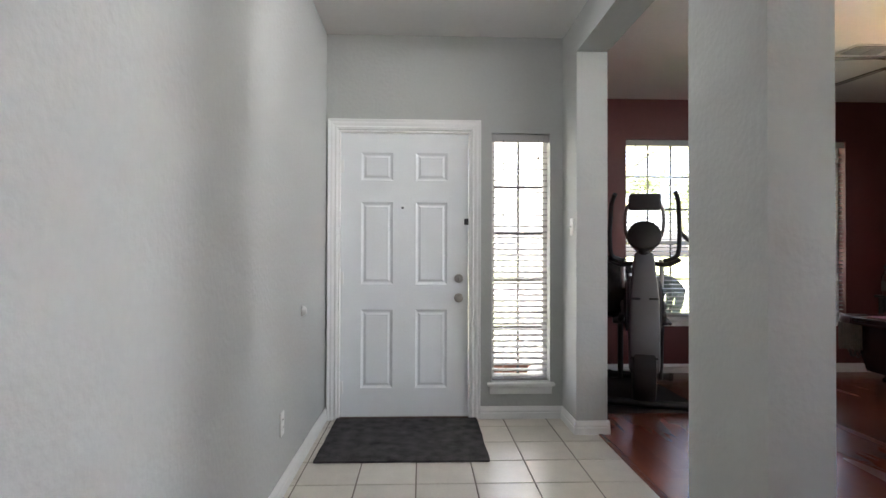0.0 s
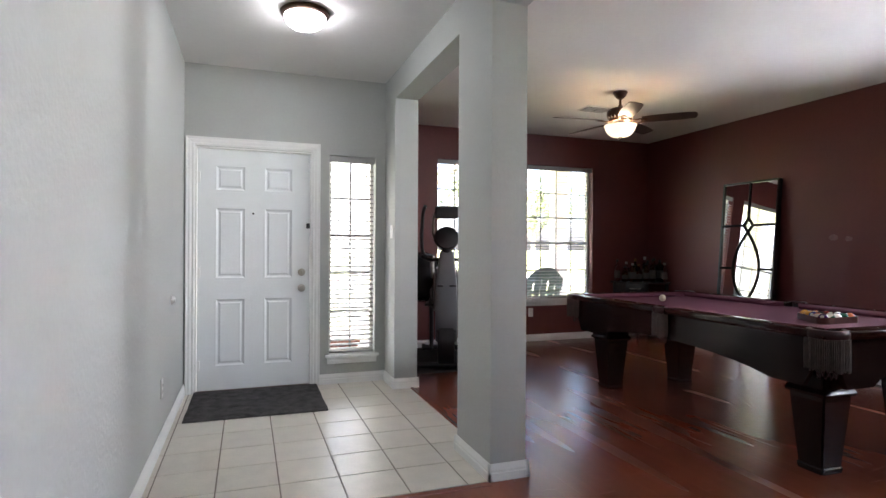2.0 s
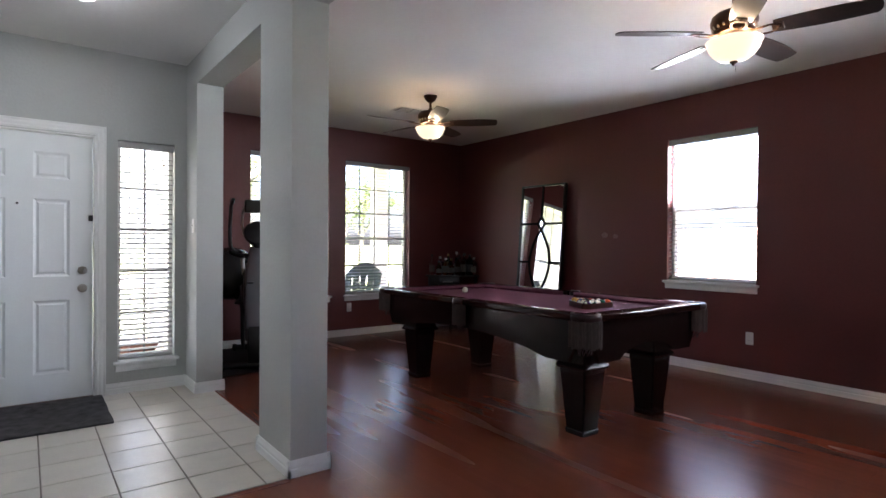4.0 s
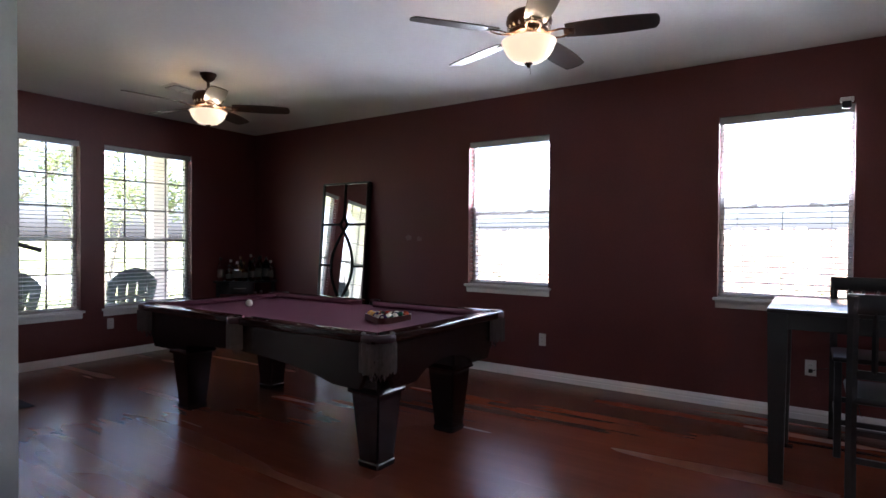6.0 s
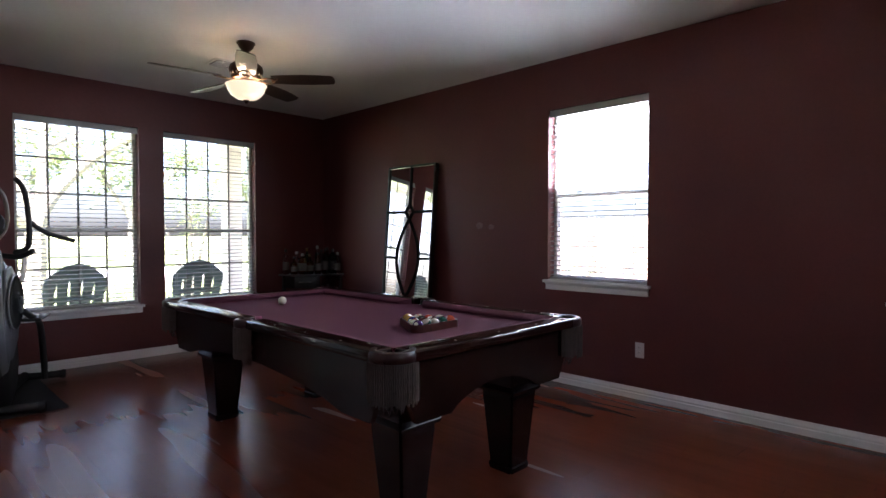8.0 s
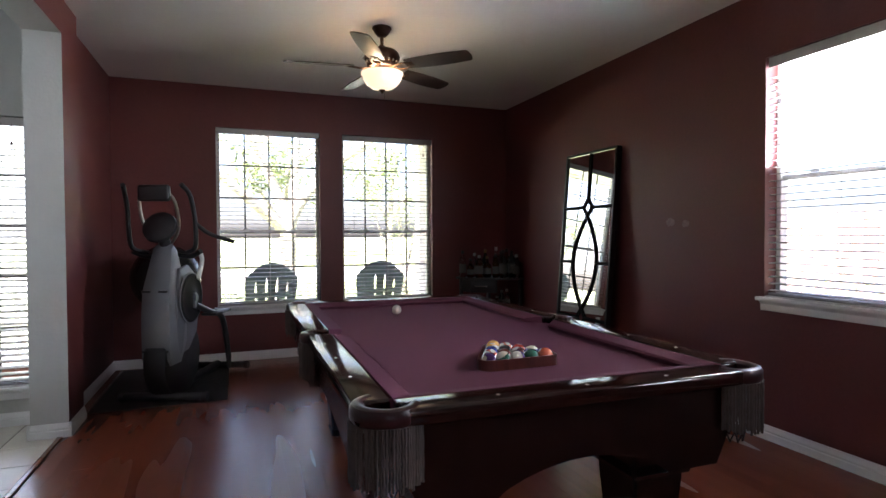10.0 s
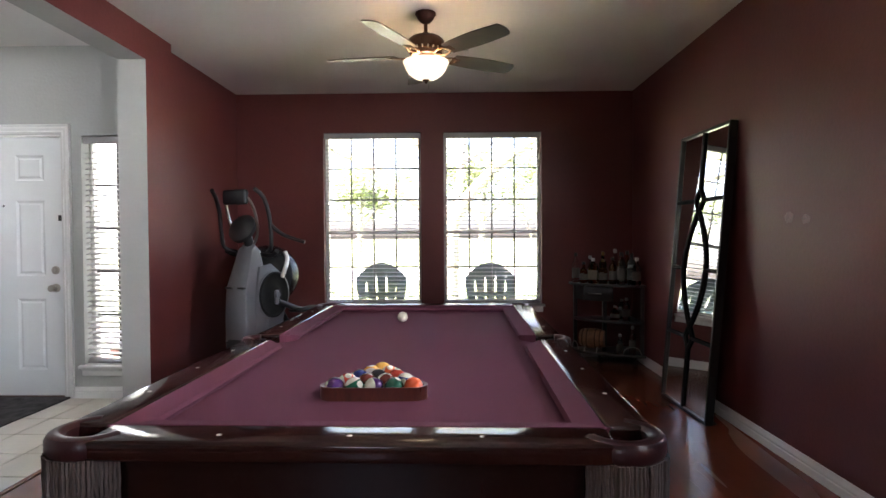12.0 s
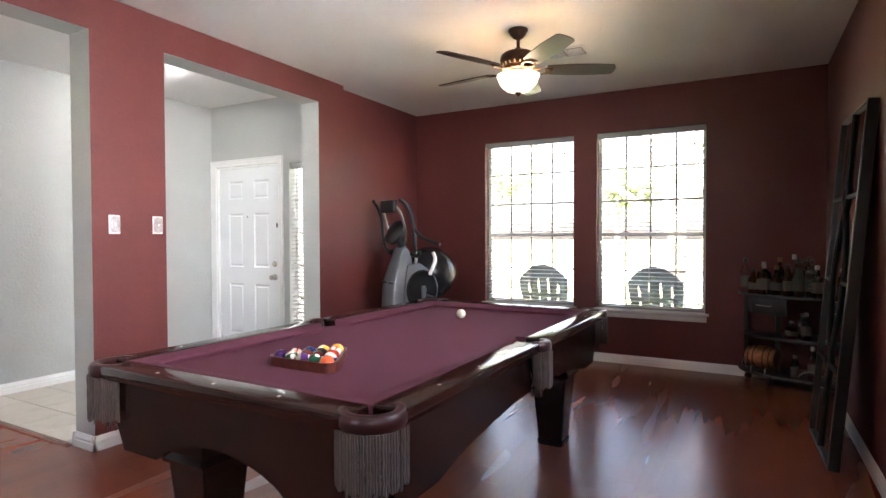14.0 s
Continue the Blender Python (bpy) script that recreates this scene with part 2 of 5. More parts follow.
def holed(bm, us, vs, w0, w1, axis, holes):
    """A slab with holes. axis: the way through it; us, vs: its range along the other horizontal axis and z; holes: u0, u1, z0, z1."""
    U = sorted({*us, *(h[0] for h in holes), *(h[1] for h in holes)})
    V = sorted({*vs, *(h[2] for h in holes), *(h[3] for h in holes)})

    def solid(i, j):
        if not (0 <= i < len(U) - 1 and 0 <= j < len(V) - 1):
            return False
        u, v = (U[i] + U[i + 1]) / 2, (V[j] + V[j + 1]) / 2
        return not any(h[0] < u < h[1] and h[2] < v < h[3] for h in holes)

    def P(u, v, w):
        return bm.verts.new((w, u, v) if axis == "x" else (u, w, v))
    fs = []
    for i in range(len(U) - 1):
        for j in range(len(V) - 1):
            if not solid(i, j):
                continue
            a, b, c, d = U[i], U[i + 1], V[j], V[j + 1]
            for w in (w0, w1):
                fs.append(bm.faces.new((P(a, c, w), P(b, c, w), P(b, d, w), P(a, d, w))))
            for di, dj, (p, q) in ((-1, 0, ((a, c), (a, d))), (1, 0, ((b, c), (b, d))), (0, -1, ((a, c), (b, c))), (0, 1, ((a, d), (b, d)))):
                if not solid(i + di, j + dj):
                    fs.append(bm.faces.new((P(*p, w0), P(*q, w0), P(*q, w1), P(*p, w1))))
    bmesh.ops.remove_doubles(bm, verts=bm.verts, dist=1e-5)
    bmesh.ops.recalc_face_normals(bm, faces=bm.faces)


def setting(name, bm, mats, label, category="", smooth=False):
    o = new(name, mesh_of(name, bm, mats, smooth))
    return tagged(o, label, category or name.split("_")[0], kind="structure")


# ---- the plan ----
CEIL, LEFT, DOORY, FARY, RIGHT, BACK = 2.737, -0.10, 5.0, 6.49, 5.81, -2.6
JX, RX, RX2 = 1.593, 1.798, 1.71
OPA0, OPA1, POST0, BEAM = 3.125, 4.642, 2.645, 2.511
WIN_A, WIN_B = (2.616, 3.629, 0.55, 2.332), (3.865, 4.877, 0.55, 2.330)
WIN_C, WIN_D = (2.174, 3.054, 0.872, 2.318), (-0.135, 0.736, 0.874, 2.30)
SIDE = (1.08, 1.501, 0.262, 2.045)
T = 0.16


def paint_by_normal(bm, test):
    for f in bm.faces:
        f.material_index = 1 if test(f) else 0


# walls
bm = B()
holed(bm, (LEFT - T, JX + 0.05), (-0.1, CEIL), DOORY, DOORY + T, "y", [(0.0 - 0.02, 0.914 + 0.02, -0.2, 2.055), SIDE])
setting("wall_entry", bm, M_GREY, "pale grey painted entry wall with orange-peel texture", "wall")
bm = B()
bx(bm, LEFT - T, LEFT, BACK - T, DOORY, -0.1, CEIL)
setting("wall_west", bm, M_GREY, "pale grey painted hallway wall with orange-peel texture", "wall")
bm = B()
holed(bm, (RX2 - T, RIGHT + T), (-0.1, CEIL), FARY, FARY + T, "y", [WIN_A, WIN_B])
paint_by_normal(bm, lambda f: f.normal.y > 0.5 or (f.normal.x < -0.5 and f.calc_center_median().x < 2))
setting("wall_north", bm, [M_RED, M_SIDING], "dark red painted wall with two tall windows", "wall")
bm = B()
holed(bm, (BACK - T, FARY), (-0.1, CEIL), RIGHT, RIGHT + T, "x", [WIN_C, WIN_D])
paint_by_normal(bm, lambda f: f.normal.x > 0.5)
setting("wall_east", bm, [M_RED, M_SIDING], "dark red painted long wall with two windows", "wall")
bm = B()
# unseen opening, added to let sky light in from behind the camera
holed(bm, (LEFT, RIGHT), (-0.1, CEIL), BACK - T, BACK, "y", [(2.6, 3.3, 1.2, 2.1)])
setting("wall_south", bm, M_GREY, "plain grey back wall, unseen, with an opening added for light", "wall")
bm = B()
holed(bm, (BACK, 4.999), (-0.1, CEIL), JX, RX, "x", [(OPA0, OPA1, -0.2, BEAM), (-1.6, POST0, -0.2, BEAM)])
paint_by_normal(bm, lambda f: f.normal.x > 0.5)
setting("wall_divider", bm, [M_GREY, M_RED], "dividing wall with two cased openings, grey and dark red", "wall")
bm = B()
bx(bm, JX, RX2, 5.0, FARY, -0.1, CEIL)
paint_by_normal(bm, lambda f: f.normal.x > 0.5)
setting("wall_corner", bm, [M_GREY, M_RED], "dark red wall beside the elliptical trainer", "wall")
bm = B()
bx(bm, LEFT - T, RIGHT + T, BACK - T, FARY + T, CEIL, CEIL + 0.15)
setting("ceiling", bm, M_CEIL, "white ceiling with knockdown texture", "ceiling")

# floor slabs under the pieces
bm = B()
bx(bm, LEFT, RIGHT, BACK, FARY, -0.1, -0.006)
FLOOR = setting("floor_wood", bm, M_GAP, "glossy reddish cherry plank floor", "floor")
bm = B()
bx(bm, LEFT, 1.735, 2.627, DOORY, -0.006, -0.003)
FLOOR_TILE = setting("floor_tile", bm, M_GROUT, "cream square ceramic tile floor with brown grout", "floor")


# ---- trim ----
BASE_PROF = ((0, 0), (0.016, 0), (0.016, 0.042), (0.0125, 0.046), (0.0125, 0.052), (0.014, 0.056), (0.012, 0.064), (0.007, 0.077), (0.004, 0.088), (0, 0.088))


def baseboard(a, b, out):
    """A skirting board along the floor from a to b (x, y), standing out from the wall towards out."""
    bm = B()
    a, b, o = Vector((*a, 0)), Vector((*b, 0)), Vector((*out, 0))
    rows = [[bm.verts.new(p + o * d + Vector((0, 0, z))) for d, z in BASE_PROF] for p in (a, b)]
    k = len(BASE_PROF)
    for i in range(k):
        bm.faces.new((rows[0][i], rows[0][(i + 1) % k], rows[1][(i + 1) % k], rows[1][i]))
    bm.faces.new(rows[0]), bm.faces.new(rows[1])
    bmesh.ops.recalc_face_normals(bm, faces=bm.faces)
    return setting("baseboard", bm, M_TRIM, "white moulded baseboard along the floor", "baseboard")


baseboard((LEFT, BACK), (LEFT, DOORY), (1, 0))
baseboard((0.985, DOORY), (JX, DOORY), (0, -1))
baseboard((JX, OPA1 - 0.016), (JX, DOORY), (-1, 0))
baseboard((JX - 0.016, OPA1), (RX + 0.016, OPA1), (0, -1))
baseboard((RX, OPA1 - 0.016), (RX, 5.0), (1, 0))
baseboard((RX2, 5.0), (RX2, FARY), (1, 0))
baseboard((JX, POST0 - 0.016), (JX, OPA0 + 0.016), (-1, 0))
baseboard((RX, POST0 - 0.016), (RX, OPA0 + 0.016), (1, 0))
baseboard((JX - 0.016, POST0), (RX + 0.016, POST0), (0, -1))
baseboard((JX - 0.016, OPA0), (RX + 0.016, OPA0), (0, 1))
baseboard((RX2, FARY), (RIGHT, FARY), (0, -1))
baseboard((RIGHT, BACK), (RIGHT, FARY), (-1, 0))


# ---- windows and blinds ----
def window(name, hole, axis, plane, inward, label, cols, rows_top, rows_bottom, meeting, wand_at, mini=False):
    """A vinyl window in its opening with glass, glazing bars, sill and apron, and a blind hung inside the reveal.
    Local axes: x along the wall, y into the room, z up from the sill line."""
    u0, u1, z0, z1 = hole
    w, h = u1 - u0, z1 - z0
    if axis == "y":
        m = Matrix.Translation((u1, plane, z0)) @ pose(0, 0, 0, 0, 0, 180) if inward < 0 else Matrix.Translation((u0, plane, z0))
    else:
        m = Matrix.Translation((plane, u0, z0)) @ pose(0, 0, 0, 0, 0, 90)
    win = thing(name, m, label, "window", kind="structure")
    D = -0.125                      # the frame sits back in the reveal
    fr = 0.032
    bm = B()
    bx(bm, 0, fr, D - 0.03, D + 0.03, 0, h, 0.003)
    bx(bm, w - fr, w, D - 0.03, D + 0.03, 0, h, 0.003)
    bx(bm, fr, w - fr, D - 0.03, D + 0.03, 0, fr, 0.003)
    bx(bm, fr, w - fr, D - 0.03, D + 0.03, h - fr, h, 0.003)
    part("window_frame", bm, M_VINYL, win)
    mz = h * meeting if meeting else None
    rh = 0.018 if cols > 1 else 0.011
    spans = [(fr, mz - rh), (mz + rh, h - fr)] if mz else [(fr, h - fr)]
    if mz:
        bm = B()
        bx(bm, fr, w - fr, D - 0.02, D + 0.025, mz - rh, mz + rh, 0.003)
        rail = part("meeting_rail", bm, M_VINYL, win)
        for lx in (0.27, 0.73):
            bm = B()
            bx(bm, w * lx - 0.03, w * lx + 0.03, D + 0.02, D + 0.034, mz + 0.012, mz + 0.026, 0.004)
            part("sash_lock", bm, M_VINYL, rail)
    for (a, b), nr in zip(spans, (rows_bottom, rows_top)):
        bm = B()
        bx(bm, fr, w - fr, D - 0.004, D + 0.002, a, b)
        g = part("pane", bm, M_GLASS, win)
        g.visible_shadow = False
        for i in range(1, cols):
            bm = B()
            x = fr + (w - 2 * fr) * i / cols
            bx(bm, x - 0.009, x + 0.009, D + 0.002, D + 0.010, a, b, 0.002)
            part("glazing_bar", bm, M_BAR_DARK, win)
        for j in range(1, nr):
            bm = B()
            z = a + (b - a) * j / nr
            bx(bm, fr, w - fr, D + 0.002, D + 0.009, z - 0.009, z + 0.009, 0.002)
            part("glazing_bar", bm, M_BAR_DARK, win)
    bm = B()
    bx(bm, -0.03, w + 0.03, -0.001, 0.045, -0.026, -0.002, 0.006, 2)
    bx(bm, 0.002, w - 0.002, -0.1, 0.002, -0.02, 0.003, 0.001)
    part("window_sill", bm, M_TRIM, win, "white painted sill with rounded nose")
    bm = B()
    prism(bm, ((0.0, -0.085), (0.012, -0.085), (0.016, -0.07), (0.016, -0.045), (0.024, -0.036), (0.03, -0.026), (0, -0.026)), "x", -0.012, w + 0.012)
    part("apron", bm, M_TRIM, win)
    # the blind
    bl = thing("window_blind", m, "white horizontal slat blind lowered with its slats open", "blind", "window blinds")
    Y = -0.045
    bm = B()
    bx(bm, 0.006, w - 0.006, Y - 0.028, Y + 0.022, h - 0.045, h - 0.004, 0.003)
    bx(bm, 0.004, w - 0.004, Y + 0.022, Y + 0.03, h - 0.062, h - 0.003, 0.003, 2)
    part("head_rail", bm, M_SLAT, bl)
    sp, sw = (0.0415, 0.05)
    n = int((h - 0.09) / sp)
    first = None
    for i in range(n):
        z = 0.035 + i * sp
        mm = Matrix.Translation((0, Y, z)) @ pose(0, 0, 0, random.uniform(-3, 3) - (14 if w < 0.7 else 4), 0, random.uniform(-0.15, 0.15))
        if first is None:
            b2 = B()
            prism(b2, ((-sw / 2, -0.0005), (0, 0.002), (sw / 2, -0.0005), (sw / 2, 0.0033), (0, 0.0058), (-sw / 2, 0.0033)), "x", 0.012, w - 0.012)
            first = part("slat", b2, M_SLAT, bl, "", mm, smooth=False)
        else:
            again(first, mm)
    bm = B()
    bx(bm, 0.01, w - 0.01, Y - 0.026, Y + 0.026, 0.004, 0.022, 0.004, 2)
    part("bottom_rail", bm, M_SLAT, bl)
    for x in ((0.13, w / 2, w - 0.13) if w > 0.7 else (0.09, w - 0.09)):
        for y in (Y - 0.027, Y + 0.027):
            bm = B()
            tube(bm, ((x, y, 0.01), (x, y, h - 0.03)), 0.0011, 4)
            part("ladder_cord", bm, M_CORD, bl)
    if wand_at:
        bm = B()
        tube(bm, ((wand_at * w, Y + 0.034, h - 0.05), (wand_at * w, Y + 0.036, h - 0.62)), 0.004, 6)
        part("tilt_wand", bm, clear("clear_wand", (0.75, 0.75, 0.75), 0.2), bl)
        x = w - wand_at * w
        bm = B()
        tube(bm, ((x, Y + 0.034, h - 0.05), (x, Y + 0.035, h - 0.16)), 0.0014, 5)
        lathe(bm, ((0.002, 0.03), (0.006, 0.022), (0.008, 0), (0, 0)), 8, Matrix.Translation((x, Y + 0.035, h - 0.19)))
        part("lift_cord", bm, M_BRONZE, bl)
    return win


window("window_1", WIN_A, "y", FARY, -1, "tall white double-hung window looking onto the porch", 4, 3, 2, 0.42, 0.9)
window("window_2", WIN_B, "y", FARY, -1, "tall white double-hung window looking onto the porch", 4, 3, 2, 0.42, 0.9)
window("window_3", WIN_C, "x", RIGHT, -1, "white double-hung window facing the side yard", 1, 1, 1, 0.5, None)
window("window_4", WIN_D, "x", RIGHT, -1, "white double-hung window facing the side yard", 1, 1, 1, 0.5, 0.88)
window("window_5", SIDE, "y", DOORY, -1, "narrow sidelight window beside the entry door", 2, 5, 5, None, 0.8)


# ---- entry door ----
def entry_door():
    d = thing("door_1", Matrix.Translation((0, DOORY, 0.0)), "closed white six-panel entry door in a moulded casing", "door", kind="structure")
    W, H, y0 = 0.914, 2.04, 0.028
    rows = ((0.215, 0.775), (0.955, 1.545), (1.70, 1.90))
    cols = ((0.145, 0.372), (0.535, 0.762))
    bm = B()
    holes = [(c0, c1, r0, r1) for c0, c1 in cols for r0, r1 in rows]
    holed(bm, (0.0, W), (0.012, H), y0, y0 + 0.012, "y", holes)
    bx(bm, 0, W, y0 + 0.012, y0 + 0.045, 0.012, H)
    part("door_leaf", bm, M_DOOR, d, smooth=False)
    for c0, c1, r0, r1 in holes:
        bm = B()
        for k, (ins, y) in enumerate(((0.0, y0 - 0.0006), (0.006, y0 + 0.004), (0.016, y0 + 0.010), (0.022, y0 + 0.010), (0.036, y0 + 0.003))):
            v = [bm.verts.new(p) for p in ((c0 + ins, y, r0 + ins), (c1 - ins, y, r0 + ins), (c1 - ins, y, r1 - ins), (c0 + ins, y, r1 - ins))]
            if k:
                for i in range(4):
                    bm.faces.new((last[i], last[(i + 1) % 4], v[(i + 1) % 4], v[i]))
            last = v
        bm.faces.new(last)
        bmesh.ops.recalc_face_normals(bm, faces=bm.faces)
        for f in bm.faces:
            if f.normal.y > 0.9:
                f.normal_flip()
        part("panel", bm, M_DOOR, d, smooth=False)
    # casing of stepped moulding, mitred round the opening
    prof = ((0.0, -0.002), (0.0, -0.014), (0.012, -0.018), (0.022, -0.015), (0.04, -0.02), (0.052, -0.02), (0.066, -0.026), (0.07, -0.026), (0.07, -0.0))
    bm = B()
    stations = []
    for (x, z, ox, oz) in ((-0.016, 0, -1, 0), (-0.016, H + 0.02, -1, 1), (W + 0.016, H + 0.02, 1, 1), (W + 0.016, 0, 1, 0)):
        stations.append([bm.verts.new((x + ox * a, y, z + oz * a)) for a, y in prof])
    for a, b in zip(stations, stations[1:]):
        for i in range(len(prof) - 1):
            bm.faces.new((a[i], a[i + 1], b[i + 1], b[i]))
    bmesh.ops.recalc_face_normals(bm, faces=bm.faces)
    part("casing", bm, M_TRIM, d, smooth=False)
    bm = B()
    for x0, x1 in ((-0.018, -0.004), (W + 0.004, W + 0.018)):
        bx(bm, x0, x1, -0.001, 0.15, 0, H + 0.016)
    bx(bm, -0.004, W + 0.004, -0.001, 0.15, H + 0.004, H + 0.016)
    part("jamb", bm, M_TRIM, d, smooth=False)
    bm = B()
    bx(bm, -0.004, W + 0.004, 0.0, 0.15, 0.0, 0.012, 0.003)
    part("threshold", bm, M_BRONZE, d, "dark metal threshold")
    for z in (0.22, 1.0, 1.80):
        bm = B()
        tube(bm, ((-0.006, 0.016, z - 0.05), (-0.006, 0.016, z + 0.05)), 0.007, 10)
        bx(bm, -0.003, 0.022, 0.022, 0.028, z - 0.045, z + 0.045, 0.001)
        part("hinge", bm, M_TRIM, d)
    for z, knob in ((1.0, False), (0.86, True)):
        bm = B()
        rot = Matrix.Translation((0.845, y0, z)) @ pose(0, 0, 0, 90, 0, 0)
        prof2 = ((0.0, 0.0), (0.033, 0.0), (0.033, 0.006), (0.028, 0.010), (0.012, 0.014), (0.011, 0.03), (0.024, 0.038), (0.029, 0.05), (0.025, 0.062), (0.012, 0.067), (0, 0.067)) if knob else ((0.0, 0.0), (0.032, 0.0), (0.032, 0.008), (0.027, 0.014), (0, 0.015))
        lathe(bm, prof2, 24, rot)
        if not knob:
            bx(bm, 0.838, 0.852, y0 - 0.036, y0 - 0.014, z - 0.016, z + 0.016, 0.003)
        part("door_knob" if knob else "deadbolt", bm, M_STEEL, d, "brushed nickel")
    bm = B()
    lathe(bm, ((0, 0), (0.008, 0), (0.009, 0.003), (0.004, 0.004), (0, 0.002)), 14, Matrix.Translation((0.44, y0, 1.505)) @ pose(0, 0, 0, 90, 0, 0))
    part("peephole", bm, M_BLACKPLASTIC, d, "small dark peephole")
    bm = B()
    bx(bm, 0.884, 0.914, y0 - 0.022, y0 - 0.0005, 1.385, 1.43, 0.004, 2)
    part("door_sensor", bm, M_BLACKPLASTIC, d, "black alarm sensor")


entry_door()


# ---- pool table ----
BED = 0.779                               # height of the cloth


def pool_table():
    """Local origin under the table's middle; x across, y along."""
    t = thing("pool_table", Matrix.Translation((3.757, 3.115, 0)) @ pose(0, 0, 0, 0, 0, -0.8), "dark mahogany pool table with burgundy felt and fringed leather pockets", "pool table")
    W, Lh, Z = 0.68, 1.225, 0.815          # half width, half length, rail top
    bm = B()
    bx(bm, -W + 0.09, W - 0.09, -Lh + 0.095, Lh - 0.095, 0.69, BED, 0.004)
    part("slate_bed", bm, M_FELT, t, "burgundy felt bed", smooth=False)
    # rails: a polished top with a sloped outer edge; cushions of felt inside
    def rail(x0, x1, y0, y1):
        b2 = B()
        bx(b2, x0, x1, y0, y1, Z - 0.045, Z, 0.010, 3)
        return part("rail", b2, M_RAILTOP, t, "polished mahogany rail")
    g = 0.115
    for s in (-1, 1):
        y0, y1 = sorted((s * (Lh - 0.115), s * (Lh - 0.004)))
        rail(-W + g, W - g, y0, y1)
        for a, b in ((-Lh + g, -0.055), (0.055, Lh - g)):
            x0, x1 = sorted((s * (W - 0.115), s * (W - 0.004)))
            rail(x0, x1, a, b)

    def cushion(p, q, inward):
        """A felt cushion from p to q with angled ends, its nose towards inward."""
        b2 = B()
        p, q, n = Vector((*p, 0)), Vector((*q, 0)), Vector((*inward, 0))
        d = (q - p).normalized()
        sec = ((0.0, Z - 0.001, 0.0), (0.062, Z - 0.012, 0.055), (0.072, Z - 0.020, 0.062), (0.052, Z - 0.048, 0.05), (0.0, Z - 0.048, 0.0))
        rings = [[b2.verts.new(p + n * a + d * e + Vector((0, 0, z))) for a, z, e in sec], [b2.verts.new(q + n * a - d * e + Vector((0, 0, z))) for a, z, e in sec]]
        k = len(sec)
        for i in range(k):
            b2.faces.new((rings[0][i], rings[0][(i + 1) % k], rings[1][(i + 1) % k], rings[1][i]))
        b2.faces.new(rings[0]), b2.faces.new(rings[1])
        bmesh.ops.recalc_face_normals(b2, faces=b2.faces)
        part("cushion", b2, M_FELT, t, "burgundy felt cushion", smooth=False)
    for s in (-1, 1):
        cushion((-W + g - 0.01, s * (Lh - 0.116)), (W - g + 0.01, s * (Lh - 0.116)), (0, -s))
        cushion((s * (W - 0.116), -Lh + g - 0.01), (s * (W - 0.116), -0.06), (-s, 0))
        cushion((s * (W - 0.116), 0.06), (s * (W - 0.116), Lh - g + 0.01), (-s, 0))
    # sights
    for s in (-1, 1):
        for f in (-0.5, 0.0, 0.5):
            bm = B()
            lathe(bm, ((0, 0.0006), (0.006, 0.0006), (0.0065, -0.001)), 10, Matrix.Translation((f * 0.57, s * (Lh - 0.05), Z)))
            part("sight", bm, M_PEARL, t, "pearl inlay dot")
        for f in (-0.75, -0.5, -0.25, 0.25, 0.5, 0.75):
            bm = B()
            lathe(bm, ((0, 0.0006), (0.006, 0.0006), (0.0065, -0.001)), 10, Matrix.Translation((s * (W - 0.05), f * 1.125, Z)))
            part("sight", bm, M_PEARL, t, "pearl inlay dot")
    # apron (blind) with an arched lower edge on every side
    def apron_outline(half, drop):
        top, low = Z - 0.045, 0.51
        pts = [(-half, top), (-half, top - 0.07), (-half + 0.03, 0.69), (-half + 0.075, 0.58), (-half + 0.11, low), (-half + 0.30, low)]
        for i in range(13):
            u = -half + 0.30 + (2 * half - 0.60) * i / 12
            pts.append((u, low + drop * math.sin(math.pi * i / 12) ** 0.7))
        pts += [(half - 0.30, low), (half - 0.11, low), (half - 0.075, 0.58), (half - 0.03, 0.69), (half, top - 0.07), (half, top)]
        out = []
        for p in pts:
            if not out or (abs(p[0] - out[-1][0]) + abs(p[1] - out[-1][1])) > 1e-4:
                out.append(p)
        return out
    for s in (-1, 1):
        bm = B()
        y = s * (Lh - 0.055)
        prism(bm, apron_outline(W - 0.075, 0.09), "y", min(y, y - s * 0.03), max(y, y - s * 0.03))
        part("apron", bm, M_TABLEWOOD, t, smooth=False)
        bm = B()
        x = s * (W - 0.055)
        prism(bm, apron_outline(Lh - 0.085, 0.085), "x", min(x, x - s * 0.03), max(x, x - s * 0.03))
        part("apron", bm, M_TABLEWOOD, t, smooth=False)
    # tapered square legs with a capital moulding
    for sx in (-1, 1):
        for sy in (-1, 1):
            bm = B()
            prof = ((0.076, 0.0), (0.080, 0.018), (0.080, 0.03), (0.074, 0.036), (0.104, 0.40), (0.104, 0.425), (0.122, 0.43), (0.126, 0.445), (0.118, 0.458), (0.110, 0.47), (0.110, 0.70))
            lathe(bm, [(r * math.sqrt(2), z) for r, z in prof], 4, Matrix.Translation((sx * 0.375 + 0.02, sy * 0.95 + 0.03, 0)) @ pose(0, 0, 0, 0, 0, 45))
            bmesh.ops.bevel(bm, geom=[e for e in bm.edges if abs((e.verts[0].co - e.verts[1].co).normalized().z) > 0.5], offset=0.01, segments=2, affect="EDGES")
            part("leg", bm, M_TABLEWOOD, t, "heavy tapered mahogany leg", smooth=False)
